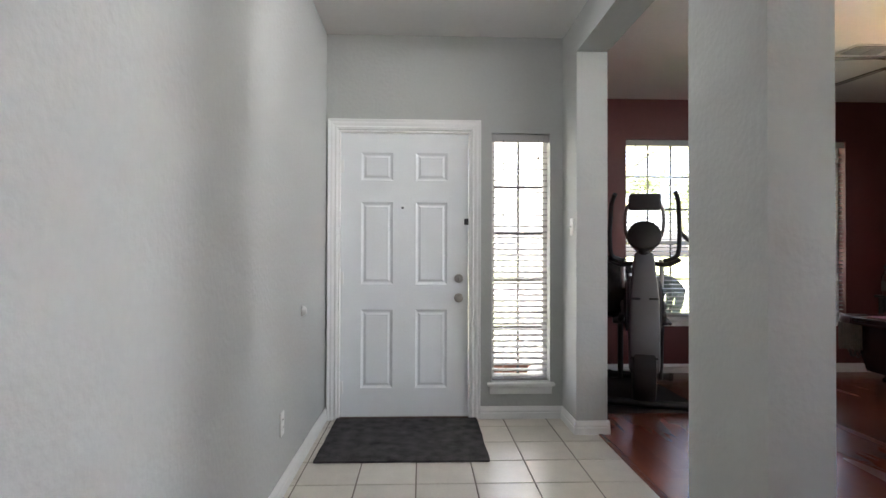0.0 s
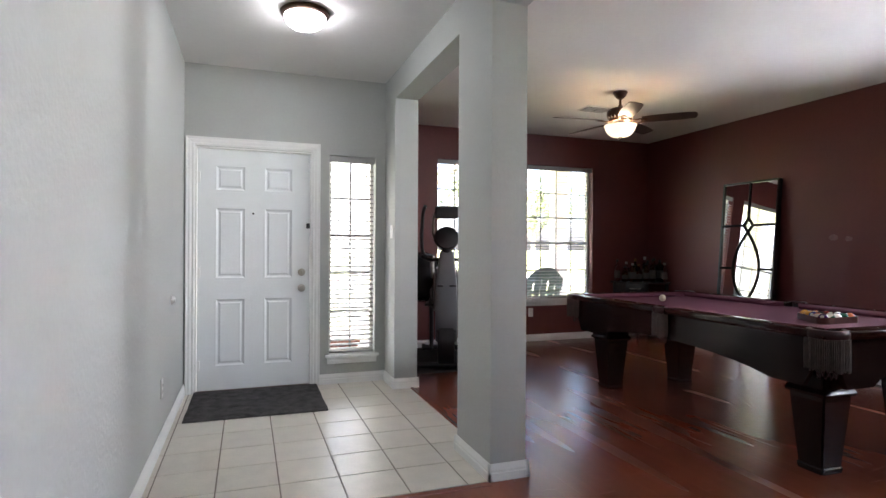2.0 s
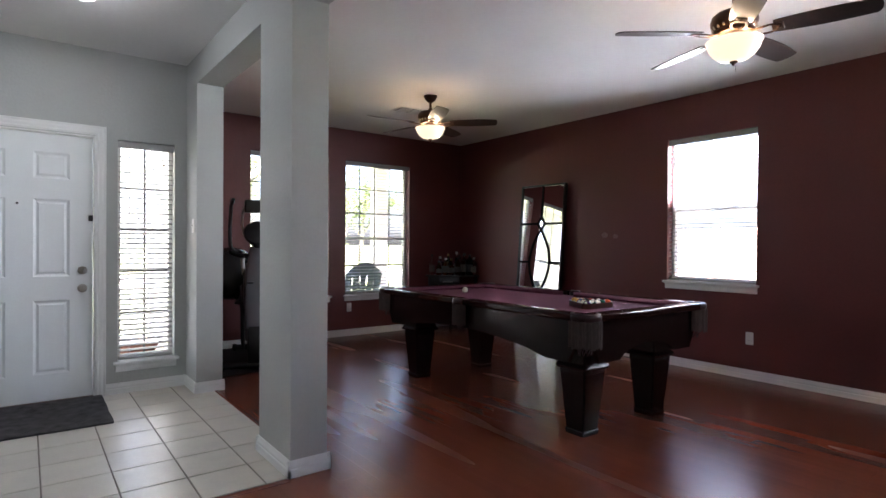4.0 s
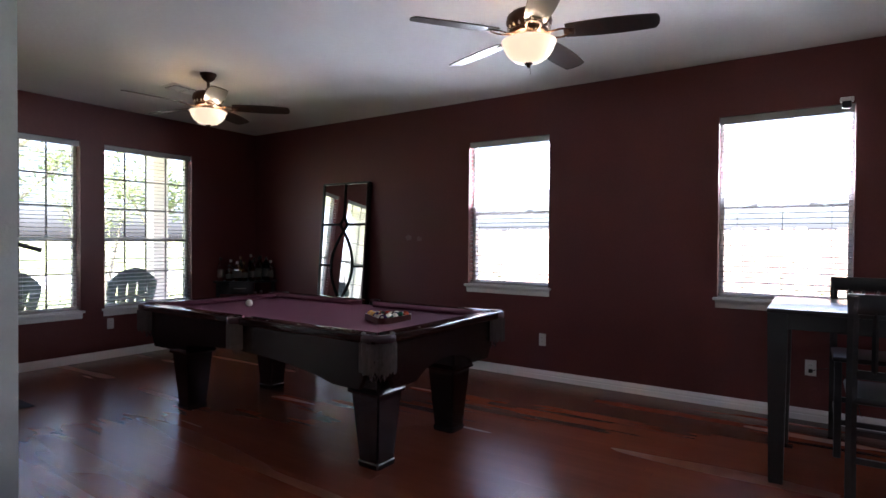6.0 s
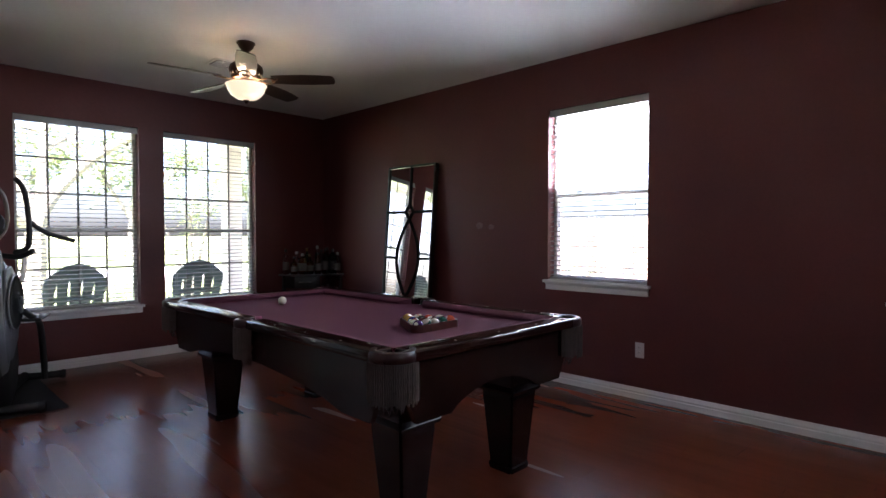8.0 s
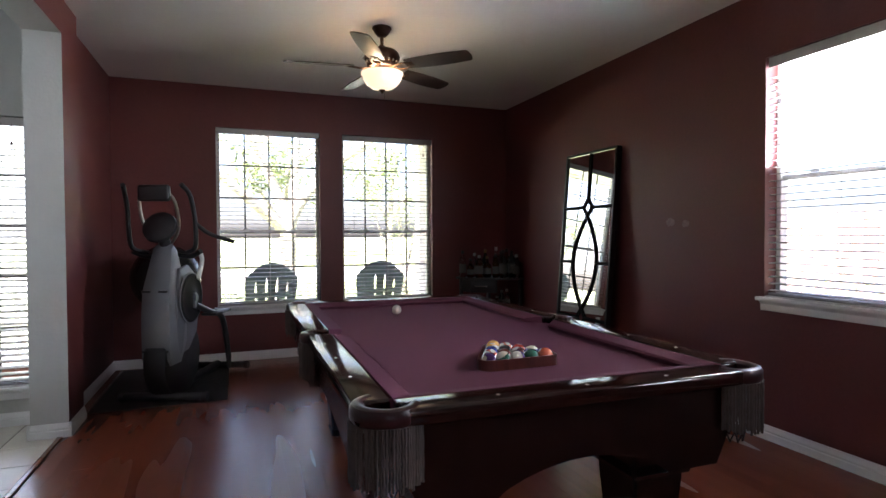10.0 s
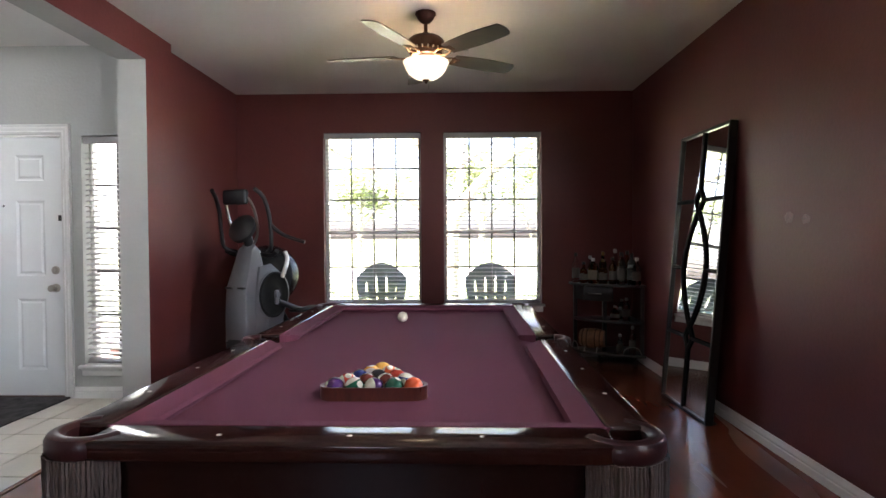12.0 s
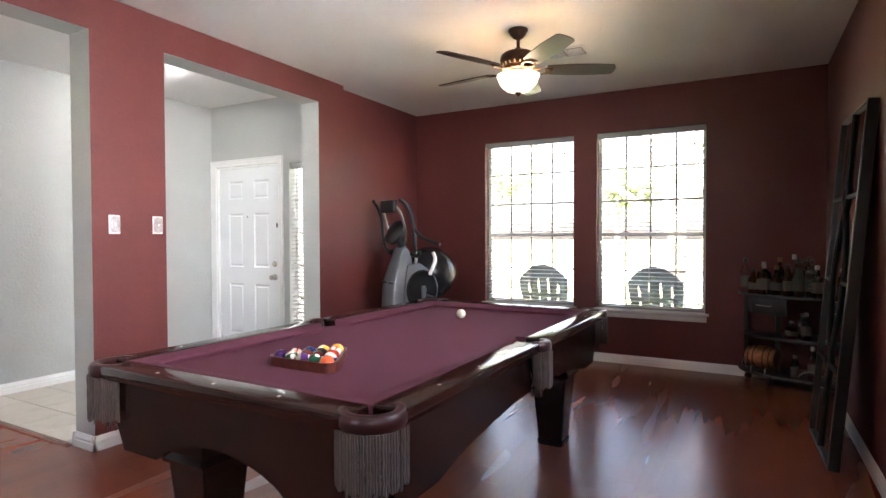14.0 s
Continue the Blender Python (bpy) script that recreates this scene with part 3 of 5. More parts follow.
    # pockets: leather irons, dark cup, fringe and net
    def pocket(x, y, ang, open_deg, r, fringe):
        pk = thing("pocket", Matrix.Identity(4), "", "")
        del_keys = [k for k in ("label", "category") if k in pk]
        for k in del_keys:
            del pk[k]
        pk.parent = t
        pk.matrix_local = Matrix.Translation((x, y, 0)) @ pose(0, 0, 0, 0, 0, ang)
        b2 = B()
        n = 22
        arc = [radians(-open_deg + 2 * open_deg * i / n) for i in range(n + 1)]
        sec = ((-0.018, -0.006), (-0.010, 0.002), (0.004, 0.004), (0.015, 0.0), (0.021, -0.010), (0.021, -0.034), (0.016, -0.042), (-0.014, -0.042))
        rings = [[b2.verts.new(((r + a) * math.cos(q), (r + a) * math.sin(q), Z + z)) for a, z in sec] for q in arc]
        for a, b in zip(rings, rings[1:]):
            for i in range(len(sec)):
                b2.faces.new((a[i], a[(i + 1) % len(sec)], b[(i + 1) % len(sec)], b[i]))
        b2.faces.new(rings[0]), b2.faces.new(rings[-1])
        bmesh.ops.recalc_face_normals(b2, faces=b2.faces)
        part("pocket_leather", b2, M_LEATHER, pk, "glossy dark red leather pocket rim")
        b2 = B()
        lathe(b2, ((r - 0.012, Z - 0.012), (r - 0.012, Z - 0.06), (r - 0.03, Z - 0.13), (0.0, Z - 0.15)), 20)
        part("pocket_cup", b2, M_BLACKPLASTIC, pk, "dark pocket cup")
        if fringe:
            b2 = B()
            cords = int(open_deg / 2.5)
            for i in range(cords):
                q = radians(-open_deg * 0.93 + 1.86 * open_deg * i / (cords - 1))
                rr = r + 0.020 + random.uniform(-0.003, 0.003)
                L = 0.155 + random.uniform(-0.008, 0.012)
                px, py = rr * math.cos(q), rr * math.sin(q)
                pts = [(px + 0.0008 * math.sin(k * 2.1 + i), py + 0.0008 * math.cos(k * 2.1 + i), Z - 0.041 - L * k / 9) for k in range(10)]
                tube(b2, pts, 0.0040, 5)
            part("fringe", b2, M_FRINGE, pk, "taupe twisted cord fringe")
            b2 = B()
            for i in range(10):
                q0 = 2 * math.pi * i / 10
                for tw in (1, -1):
                    pts = [((r * (1 - 0.35 * k / 6)) * 0.8 * math.cos(q0 + tw * k * 0.16), (r * (1 - 0.35 * k / 6)) * 0.8 * math.sin(q0 + tw * k * 0.16), Z - 0.14 - 0.018 * k) for k in range(7)]
                    tube(b2, pts, 0.003, 4)
            part("net", b2, M_LEATHER, pk, "knotted leather net")
    c = 0.092
    for sx, sy, a in ((1, 1, 45), (-1, 1, 135), (-1, -1, 225), (1, -1, 315)):
        pocket(sx * (W - c), sy * (Lh - c), a, 112, 0.076, True)
    pocket(W - 0.042, 0, 0, 84, 0.046, True)
    pocket(-W + 0.042, 0, 180, 84, 0.046, True)
    return t


pool_table()
BALL = 0.0286


def ball_mat(name, color, stripe):
    m = surface(name, color, 0.08, vary=0.01, bump=0, coat=0.5)
    if stripe:
        nt = m.node_tree
        bsdf = nt.nodes["Principled BSDF"]
        co, sep, ab, lt, mix = (nt.nodes.new(k) for k in ("ShaderNodeTexCoord", "ShaderNodeSeparateXYZ", "ShaderNodeMath", "ShaderNodeMath", "ShaderNodeMix"))
        ab.operation, lt.operation, mix.data_type = "ABSOLUTE", "LESS_THAN", "RGBA"
        lt.inputs[1].default_value = BALL * 0.5
        nt.links.new(co.outputs["Object"], sep.inputs[0])
        nt.links.new(sep.outputs["Z"], ab.inputs[0])
        nt.links.new(ab.outputs[0], lt.inputs[0])
        nt.links.new(lt.outputs[0], mix.inputs["Factor"])
        mix.inputs["A"].default_value, mix.inputs["B"].default_value = (0.62, 0.57, 0.46, 1), (*color, 1)
        nt.links.new(mix.outputs["Result"], bsdf.inputs["Base Color"])
    return m


M_IVORY = surface("ivory_ball", (0.62, 0.57, 0.46), 0.08, vary=0.01, bump=0, coat=0.5)


def pool_ball(m, mat, label):
    bm = B()
    bmesh.ops.create_uvsphere(bm, u_segments=24, v_segments=16, radius=BALL)
    o = solo("pool_ball", bm, mat, label, "pool ball", "pool balls", m=m)
    if mat is not M_IVORY:
        for s in (-1, 1):
            bm = B()
            lathe(bm, ((0, BALL * 1.004 * s), (BALL * 0.22, BALL * 0.981 * s), (BALL * 0.36, BALL * 0.934 * s)), 14, pose(0, 0, 0, 0, 90, 0))
            part("number_spot", bm, M_IVORY, o, "round ivory number spot")
    return o


pool_ball(Matrix.Translation((3.686, 3.769, BED + BALL)), M_IVORY, "ivory white cue ball on the burgundy felt")
YEL, BLU, RED, PUR, BLK, ORA, GRN, MAR = (0.72, 0.36, 0.07), (0.015, 0.025, 0.14), (0.40, 0.035, 0.02), (0.05, 0.012, 0.09), (0.012, 0.012, 0.012), (0.58, 0.09, 0.03), (0.01, 0.08, 0.045), (0.11, 0.02, 0.015)
BALLS = ((YEL, "yellow", 0), (YEL, "yellow", 1), (ORA, "orange", 1), (BLU, "blue", 0), (BLK, "black", 0), (RED, "red", 0), (RED, "red", 1), (MAR, "maroon", 0), (MAR, "maroon", 1), (BLU, "blue", 1),
         (PUR, "purple", 0), (GRN, "green", 1), (PUR, "purple", 1), (GRN, "green", 0), (ORA, "orange", 0))


def racked_balls():
    rack = Matrix.Translation((3.735, 2.305, BED)) @ pose(0, 0, 0, 0, 0, 0.5)
    h = math.sqrt(3) * BALL
    k = 0
    for row in range(5):                       # the apex points away from the near rail
        for i in range(row + 1):
            color, word, stripe = BALLS[k]
            k += 1
            m = rack @ Matrix.Translation(((i - row / 2) * 2 * BALL, 0.075 + (4 - row) * h - 0.03, BALL + 0.001)) @ pose(0, 0, 0, random.uniform(0, 360), random.uniform(0, 360), random.uniform(0, 360))
            pool_ball(m, ball_mat(word + "_ball", color, stripe), (word + (" striped" if stripe else " solid") + " pool ball in the wooden rack"))
    # the rack: a bent wooden rim, rounded at its three corners
    bm = B()
    corners = (Vector((-4 * BALL, 0.045)), Vector((4 * BALL, 0.045)), Vector((0, 0.045 + 4 * h)))

    def rim(off):
        out = []
        for i, c in enumerate(corners):
            mid = 210 + 120 * i
            out += [(c.x + off * math.cos(radians(mid - 60 + 15 * k)), c.y + off * math.sin(radians(mid - 60 + 15 * k))) for k in range(9)]
        return out
    inner, outer = rim(BALL + 0.0015), rim(BALL + 0.0125)
    rings = [[bm.verts.new((x, y, z)) for x, y in side] for side, z in ((inner, 0.0), (inner, 0.036), (outer, 0.038), (outer, 0.0))]
    for p, q in zip(rings, rings[1:] + rings[:1]):
        for k in range(len(p)):
            bm.faces.new((p[k], p[(k + 1) % len(p)], q[(k + 1) % len(p)], q[k]))
    bmesh.ops.recalc_face_normals(bm, faces=bm.faces)
    solo("ball_rack", bm, surface("red_brown_wood", (0.075, 0.016, 0.011), 0.3, vary=0.25, scale=8, fine=60, bump=0.03, stretch=(6, 1, 1)), "red-brown wooden triangle rack on the felt", "ball rack", m=rack)


racked_balls()


# ---- ceiling fans ----
def ceiling_fan(x, y, turn):
    f = thing("ceiling_fan", Matrix.Translation((x, y, CEIL)) @ pose(0, 0, 0, 0, 0, turn), "bronze five-blade ceiling fan with a lit frosted bowl", "ceiling fan", "ceiling fans")
    bm = B()
    lathe(bm, ((0, 0), (0.068, 0), (0.07, -0.012), (0.06, -0.02), (0.056, -0.036), (0.035, -0.06), (0.018, -0.07), (0, -0.07)), 28)
    part("canopy", bm, M_BRONZE, f)
    bm = B()
    tube(bm, ((0, 0, -0.06), (0, 0, -0.16)), 0.0125, 12)
    lathe(bm, ((0.0125, -0.125), (0.022, -0.13), (0.022, -0.15), (0.0125, -0.155)), 16)
    part("downrod", bm, M_BRONZE, f)
    bm = B()
    lathe(bm, ((0, -0.15), (0.05, -0.152), (0.10, -0.165), (0.122, -0.185), (0.128, -0.215), (0.122, -0.24), (0.105, -0.262), (0.11, -0.268), (0.105, -0.285), (0.07, -0.295), (0, -0.295)), 36)
    motor = part("motor_housing", bm, M_BRONZE, f)
    for i in range(20):
        bm = B()
        bx(bm, 0.107, 0.121, -0.005, 0.005, -0.258, -0.24, 0.002, m=pose(0, 0, 0, 0, 0, 18 * i))
        part("vent_rib", bm, M_STEEL, motor)
    for i in range(5):
        a = pose(0, 0, 0, 0, 0, 72 * i)
        tilt = a @ Matrix.Translation((0, 0, -0.282)) @ pose(0, 0, 0, -12, 0, 0)
        bm = B()
        out = []
        n = 10
        for k in range(n + 1):
            s = k / n
            out.append((0.20 + 0.46 * s, 0.052 + 0.022 * math.sin(math.pi * min(1, s * 0.75 + 0.1))))
        tip = [(0.66 + 0.022 * math.cos(radians(q)) , 0.058 * math.sin(radians(q))) for q in (60, 35, 10, -10, -35, -60)]
        poly = out + tip + [(u, -v) for u, v in reversed(out)]
        prism(bm, poly, "z", -0.003, 0.003, m=tilt)
        bl = part("blade", bm, M_BLADE, f, "dark walnut blade", smooth=False)
        bm = B()
        for s in (-1, 1):
            tube(bm, smooth_path(((0.09, s * 0.012, -0.008), (0.14, s * 0.034, -0.014), (0.19, s * 0.036, -0.010), (0.235, s * 0.008, -0.007))), 0.008, 8, flat=0.6, m=tilt)
        bx(bm, 0.19, 0.25, -0.03, 0.03, -0.009, -0.003, 0.003, m=tilt)
        lathe(bm, ((0, -0.016), (0.010, -0.014), (0.012, -0.009)), 10, tilt @ Matrix.Translation((0.225, 0, 0)))
        part("blade_iron", bm, M_BRONZE, bl, "bronze scrolled blade bracket")
    bm = B()
    lathe(bm, ((0.03, -0.29), (0.06, -0.3), (0.065, -0.32), (0.05, -0.335), (0, -0.336)), 32)
    part("light_fitter", bm, M_BRONZE, f)
    bm = B()
    lathe(bm, ((0.152, -0.324), (0.15, -0.333), (0.143, -0.345), (0.135, -0.37), (0.115, -0.40), (0.08, -0.428), (0.03, -0.442), (0, -0.443)), 36)
    bowl = part("bowl", bm, M_BULB, f, "warm glowing frosted glass bowl")
    bm = B()
    lathe(bm, ((0.0, -0.437), (0.022, -0.44), (0.024, -0.447), (0.012, -0.456), (0.008, -0.466), (0, -0.47)), 18)
    part("finial", bm, M_BRONZE, f)
    bm = B()
    tube(bm, ((0.02, 0.0, -0.44), (0.021, 0.0, -0.50)), 0.0012, 5)
    part("pull_chain", bm, M_BRONZE, f)
    return f


FAN_1 = ceiling_fan(3.787, 4.472, 28)
FAN_2 = copy_thing(FAN_1, Matrix.Translation((3.774, 1.435, CEIL)) @ pose(0, 0, 0, 0, 0, -2))

# foyer light
lamp = thing("ceiling_light", Matrix.Translation((0.737, 3.67, CEIL)) @ Matrix.Scale(0.9, 4), "flush bronze ceiling light with a lit white dome", "ceiling light")
bm = B()
lathe(bm, ((0, 0), (0.165, 0), (0.175, -0.012), (0.17, -0.028), (0.15, -0.04), (0, -0.04)), 36)
part("pan", bm, M_BRONZE, lamp)
bm = B()
lathe(bm, ((0.145, -0.038), (0.142, -0.06), (0.125, -0.09), (0.085, -0.115), (0.03, -0.128), (0, -0.13)), 36)
part("dome", bm, M_BULBCOOL, lamp, "glowing frosted glass dome")
bm = B()
lathe(bm, ((0, -0.127), (0.012, -0.129), (0.01, -0.14), (0, -0.146)), 14)
part("finial", bm, M_BRONZE, lamp)


# ---- foyer things ----
bm = B()
bx(bm, 0, 0.995, 0, 0.815, 0, 0.014, 0.006, 2)
bmesh.ops.subdivide_edges(bm, edges=[e for e in bm.edges if e.calc_length() > 0.3], cuts=9, use_grid_fill=True)
for v in bm.verts:
    v.co += Vector((0.006 * noise.noise(v.co * 5), 0.006 * noise.noise(v.co * 5 + Vector((9, 0, 0))), 0.003 * max(0, noise.noise(v.co * 7)) if v.co.z > 0.01 else 0))
solo("doormat", bm, M_MAT, "charcoal grey pile doormat on the tiles before the door", "doormat", m=Matrix.Translation((-0.026, 4.178, 0.0)) @ pose(0, 0, 0, 0, 0, -0.4))


def plate(name, m, kind, label, gang=1):
    """A wall plate; local x along the wall, z up, y out of the wall (negative)."""
    p = thing(name, m, label, "outlet" if kind == "outlet" else "light switch", "wall plates")
    w = 0.035 + 0.023 * (gang - 1)
    bm = B()
    bx(bm, -w, w, -0.006, 0.0, -0.058, 0.058, 0.003, 2)
    part("cover_plate", bm, M_PLATE, p)
    for g in range(gang):
        x = (g - (gang - 1) / 2) * 0.046
        if kind == "outlet":
            for z in (-0.02, 0.02):
                bm = B()
                lathe(bm, ((0, 0.0085), (0.0145, 0.0085), (0.016, 0.006)), 16, Matrix.Translation((x, 0, z)) @ pose(0, 0, 0, 90, 0, 0), 1, 0.85)
                s = part("socket", bm, M_PLATE, p)
                bm = B()
                for sx in (-0.006, 0.006):
                    bx(bm, x + sx - 0.001, x + sx + 0.001, -0.0091, -0.0084, z - 0.002, z + 0.006)
                part("slots", bm, M_BLACKPLASTIC, s)
        else:
            bm = B()
            bx(bm, x - 0.005, x + 0.005, -0.02, -0.005, -0.004, 0.012, 0.002, m=pose(0, 0, 0, 12, 0, 0))
            part("toggle", bm, M_PLATE, p)
    return p


WEST, EAST, NORTH = pose(0, 0, 0, 0, 0, 90), pose(0, 0, 0, 0, 0, -90), Matrix.Identity(4)
plate("outlet", Matrix.Translation((LEFT, 3.78, 0.345)) @ WEST, "outlet", "white outlet plate low on the grey wall")
plate("outlet", Matrix.Translation((RIGHT, 2.226, 0.376)) @ EAST, "outlet", "white outlet plate low on the dark red wall")
plate("outlet", Matrix.Translation((3.923, FARY, 0.379)), "outlet", "white outlet plate below the porch window")
plug = plate("outlet", Matrix.Translation((RIGHT, 0.11, 0.39)) @ EAST, "outlet", "white outlet plate with a plug and cord in it")
bm = B()
bx(bm, -0.013, 0.013, -0.035, -0.008, -0.032, -0.006, 0.004, 2)
tube(bm, smooth_path(((0, -0.035, -0.02), (0.04, -0.05, 0.0), (0.12, -0.05, 0.012), (0.22, -0.04, -0.06), (0.3, -0.03, -0.3))), 0.003, 6)
part("plug", bm, M_BLACKPLASTIC, plug, "black plug with a thin cord")
plate("light_switch", Matrix.Translation((JX, 4.75, 1.36)) @ EAST, "switch", "white toggle switch plate beside the sidelight")


# grey colour stands in for the shading on the white moulded surround
M_SURROUND_SHADE = surface("pale_pewter", (0.40, 0.40, 0.39), 0.4, metal=0.3, vary=0.2, scale=40, fine=160, bump=0.2)


def light_dial(y, gang):
    """A switch plate in a moulded white surround, on the red face of the post."""
    p = plate("light_switch", Matrix.Translation((RX, y, 1.36)) @ WEST, "switch", "white switch plate in a scalloped surround on the red post", gang)
    bm = B()
    n = 40
    poly = [((0.030 + 0.003 * math.cos(8 * a)) * math.copysign(abs(math.cos(a)) ** 0.45, math.cos(a)), (0.048 + 0.003 * math.cos(8 * a)) * math.copysign(abs(math.sin(a)) ** 0.45, math.sin(a))) for a in (2 * math.pi * i / n for i in range(n))]
    prism(bm, poly, "y", -0.016, -0.006, 0.004)
    part("surround", bm, M_SURROUND_SHADE, p, "moulded white surround with its shading put in as grey")


light_dial(2.778, 1)
light_dial(3.062, 1)

bm = B()
lathe(bm, ((0, 0), (0.03, 0), (0.032, 0.004), (0.026, 0.012), (0.022, 0.02), (0.012, 0.026), (0, 0.027)), 20)
solo("door_stop", bm, M_PLATE, "round white wall bumper for the door knob", "door stop", m=Matrix.Translation((LEFT, 4.23, 0.847)) @ pose(0, 0, 0, 0, 90, 0))

for dy, s in ((0, 1.0), (-0.1, 0.8)):
    bm = B()
    n = 18
    prism(bm, [((0.045 * s + 0.02 * s * noise.noise(Vector((k * 0.9, s, 0)))) * math.cos(2 * math.pi * k / n), (0.03 * s + 0.012 * noise.noise(Vector((k * 0.7, 3, s)))) * math.sin(2 * math.pi * k / n)) for k in range(n)], "x", -0.0015, 0.0)
    solo("spackle_patch", bm, surface("pale_spackle", (0.19, 0.09, 0.085), 0.9, vary=0.25, scale=30, fine=120, bump=0.3), "pale smear of spackle on the dark red wall", "wall patch", "wall patches", m=Matrix.Translation((RIGHT, 3.83 + dy * 1.45, 1.342 + dy * 0.15)))

# ceiling vent
v = thing("ceiling_vent", Matrix.Translation((3.945, 5.10, CEIL)), "white louvred ceiling air vent near the fan", "ceiling vent")
bm = B()
bx(bm, -0.17, 0.17, -0.11, 0.11, -0.008, 0.0, 0.003)
part("frame", bm, M_PLATE, v)
# no real opening: a black sheet stands in for the duct's shade
bm = B()
bx(bm, -0.145, 0.145, -0.085, 0.085, -0.0095, -0.0075)
part("backing", bm, M_BLACKPLASTIC, v, "black panel put in for the shade behind the louvres")
for half in (-1, 1):
    for i in range(9):
        bm = B()
        y = -0.08 + i * 0.02
        bx(bm, min(0.006 * half, 0.143 * half), max(0.006 * half, 0.143 * half), -0.0065, 0.0065, -0.001, 0.001, m=Matrix.Translation((0, y, -0.0135)) @ pose(0, 0, 0, 35, 0, 0))
        part("slat", bm, M_PLATE, v)


# ---- leaning mirror ----
M_MATTE = surface("matte_black_paint", (0.008, 0.008, 0.008), 0.7, vary=0.15, scale=12, fine=120, bump=0.1, spec=0.2)


def leaning_mirror():
    """Local x across, y out of the glass (negative), z up the leaning face."""
    base = Vector((5.60, 4.727, 0))
    lean = math.degrees(math.atan2(5.758 - 5.60, 2.0))
    m = Matrix.Translation(base) @ pose(0, 0, 0, 0, 0, -88.0) @ pose(0, 0, 0, -lean, 0, 0)
    mr = thing("leaning_mirror", m, "tall black-framed floor mirror with leaded overlay leaning on the wall", "mirror")
    w, h = 0.357, 2.0
    bm = B()
    for x0, x1, z0, z1 in ((-w, -w + 0.022, 0, h), (w - 0.022, w, 0, h), (-w + 0.022, w - 0.022, 0, 0.022), (-w + 0.022, w - 0.022, h - 0.022, h)):
        bx(bm, x0, x1, -0.012, 0.045, z0, z1, 0.004)
    part("frame", bm, M_BLACK, mr)
    bm = B()
    bx(bm, -w + 0.015, w - 0.015, 0.006, 0.012, 0.015, h - 0.015)
    part("mirror_glass", bm, M_MIRROR, mr, "silvered mirror glass", smooth=False)
    bm = B()
    bx(bm, -w + 0.015, w - 0.015, 0.0125, 0.03, 0.015, h - 0.015)
    part("back_board", bm, M_BLACK, mr)

    def came(pts, lab="overlay_bar"):
        b2 = B()
        tube(b2, [(x, -0.003, z) for x, z in pts], 0.014, 6, flat=0.7, up=(0, 1, 0))
        part(lab, b2, M_MATTE, mr, "black overlay moulding", smooth=False)
    zt, zb = 1.50, 0.52                       # heights of the two diamonds
    came(((0, h - 0.02), (0, zt + 0.08)))
    came(((0, 0.02), (0, zb - 0.08)))
    for zc in (zt, zb):
        for s in (-1, 1):
            came(((0, zc + 0.08), (s * 0.058, zc)))
            came(((0, zc - 0.08), (s * 0.058, zc)))
            came(((s * 0.058, zc), (s * (w - 0.02), zc)))
    for s in (-1, 1):
        pts = []
        for i in range(25):
            f = i / 24
            pts.append((s * (0.165 * math.sin(math.pi * f) ** 0.9), zb + 0.08 + (zt - zb - 0.16) * f))
        came(pts)
        came(((s * 0.165, (zt + zb) / 2), (s * (w - 0.02), (zt + zb) / 2)))


leaning_mirror()


# ---- bar cart with bottles ----
def quarter(bm, r, z0, z1):
    """A corner shelf: straight along two walls with a bowed front."""
    pts = [(0, 0)]
    n = 12
    for i in range(n + 1):
        a = math.pi / 2 * i / n
        pts.append((-r * math.cos(a), -r * 0.73 * math.sin(a)))
    prism(bm, pts, "z", z0, z1, 0.004)


cart = thing("bar_cart", Matrix.Translation((5.785, 6.465, 0)), "black corner bar cart on casters with bottles on its shelves", "bar cart")
CR = 0.635
for z, nm in ((0.755, "top"), (0.40, "shelf"), (0.085, "shelf")):
    bm = B()
    quarter(bm, CR if z != 0.40 else CR * 0.93, z, z + 0.024)
    part(nm, bm, M_BLACK, cart)
for a in (4, 45, 86):
    bm = B()
    k = CR * 0.93
    x, y = -k * math.cos(radians(a)), -0.73 * k * math.sin(radians(a))
    bx(bm, x - 0.018 + 0.02, x + 0.018 + 0.02, y - 0.018 + 0.02, y + 0.018 + 0.02, 0.109, 0.755, 0.004) if a != 45 else bx(bm, x * 0.8 - 0.02, x * 0.8 + 0.02, y * 0.8 - 0.02, y * 0.8 + 0.02, 0.109, 0.755, 0.004)
    part("post", bm, M_BLACK, cart)
bm = B()
prism(bm, ((-0.56, -0.02), (-0.53, -0.20), (-0.33, -0.355), (-0.28, -0.36), (-0.28, -0.02)), "z", 0.61, 0.755, 0.003)
drawer = part("drawer", bm, M_BLACK, cart)
bm = B()
tube(bm, smooth_path(((-0.49, -0.235, 0.685), (-0.49, -0.265, 0.685), (-0.40, -0.335, 0.685), (-0.39, -0.31, 0.685)), 3), 0.005, 8)
part("handle", bm, M_STEEL, drawer, "chrome bar handle")
for a in (8, 45, 82):
    k = CR * 0.88
    x, y = -k * math.cos(radians(a)), -0.73 * k * math.sin(radians(a))
    bm = B()
    lathe(bm, ((0, -0.014), (0.026, -0.014), (0.03, -0.008), (0.03, 0.008), (0.026, 0.014), (0, 0.014)), 20, Matrix.Translation((x, y, 0.03)) @ pose(0, 0, 0, 90, 0, 30))
    tube(bm, ((x, y, 0.04), (x, y, 0.088)), 0.012, 8)
    part("caster", bm, M_BLACKPLASTIC, cart)
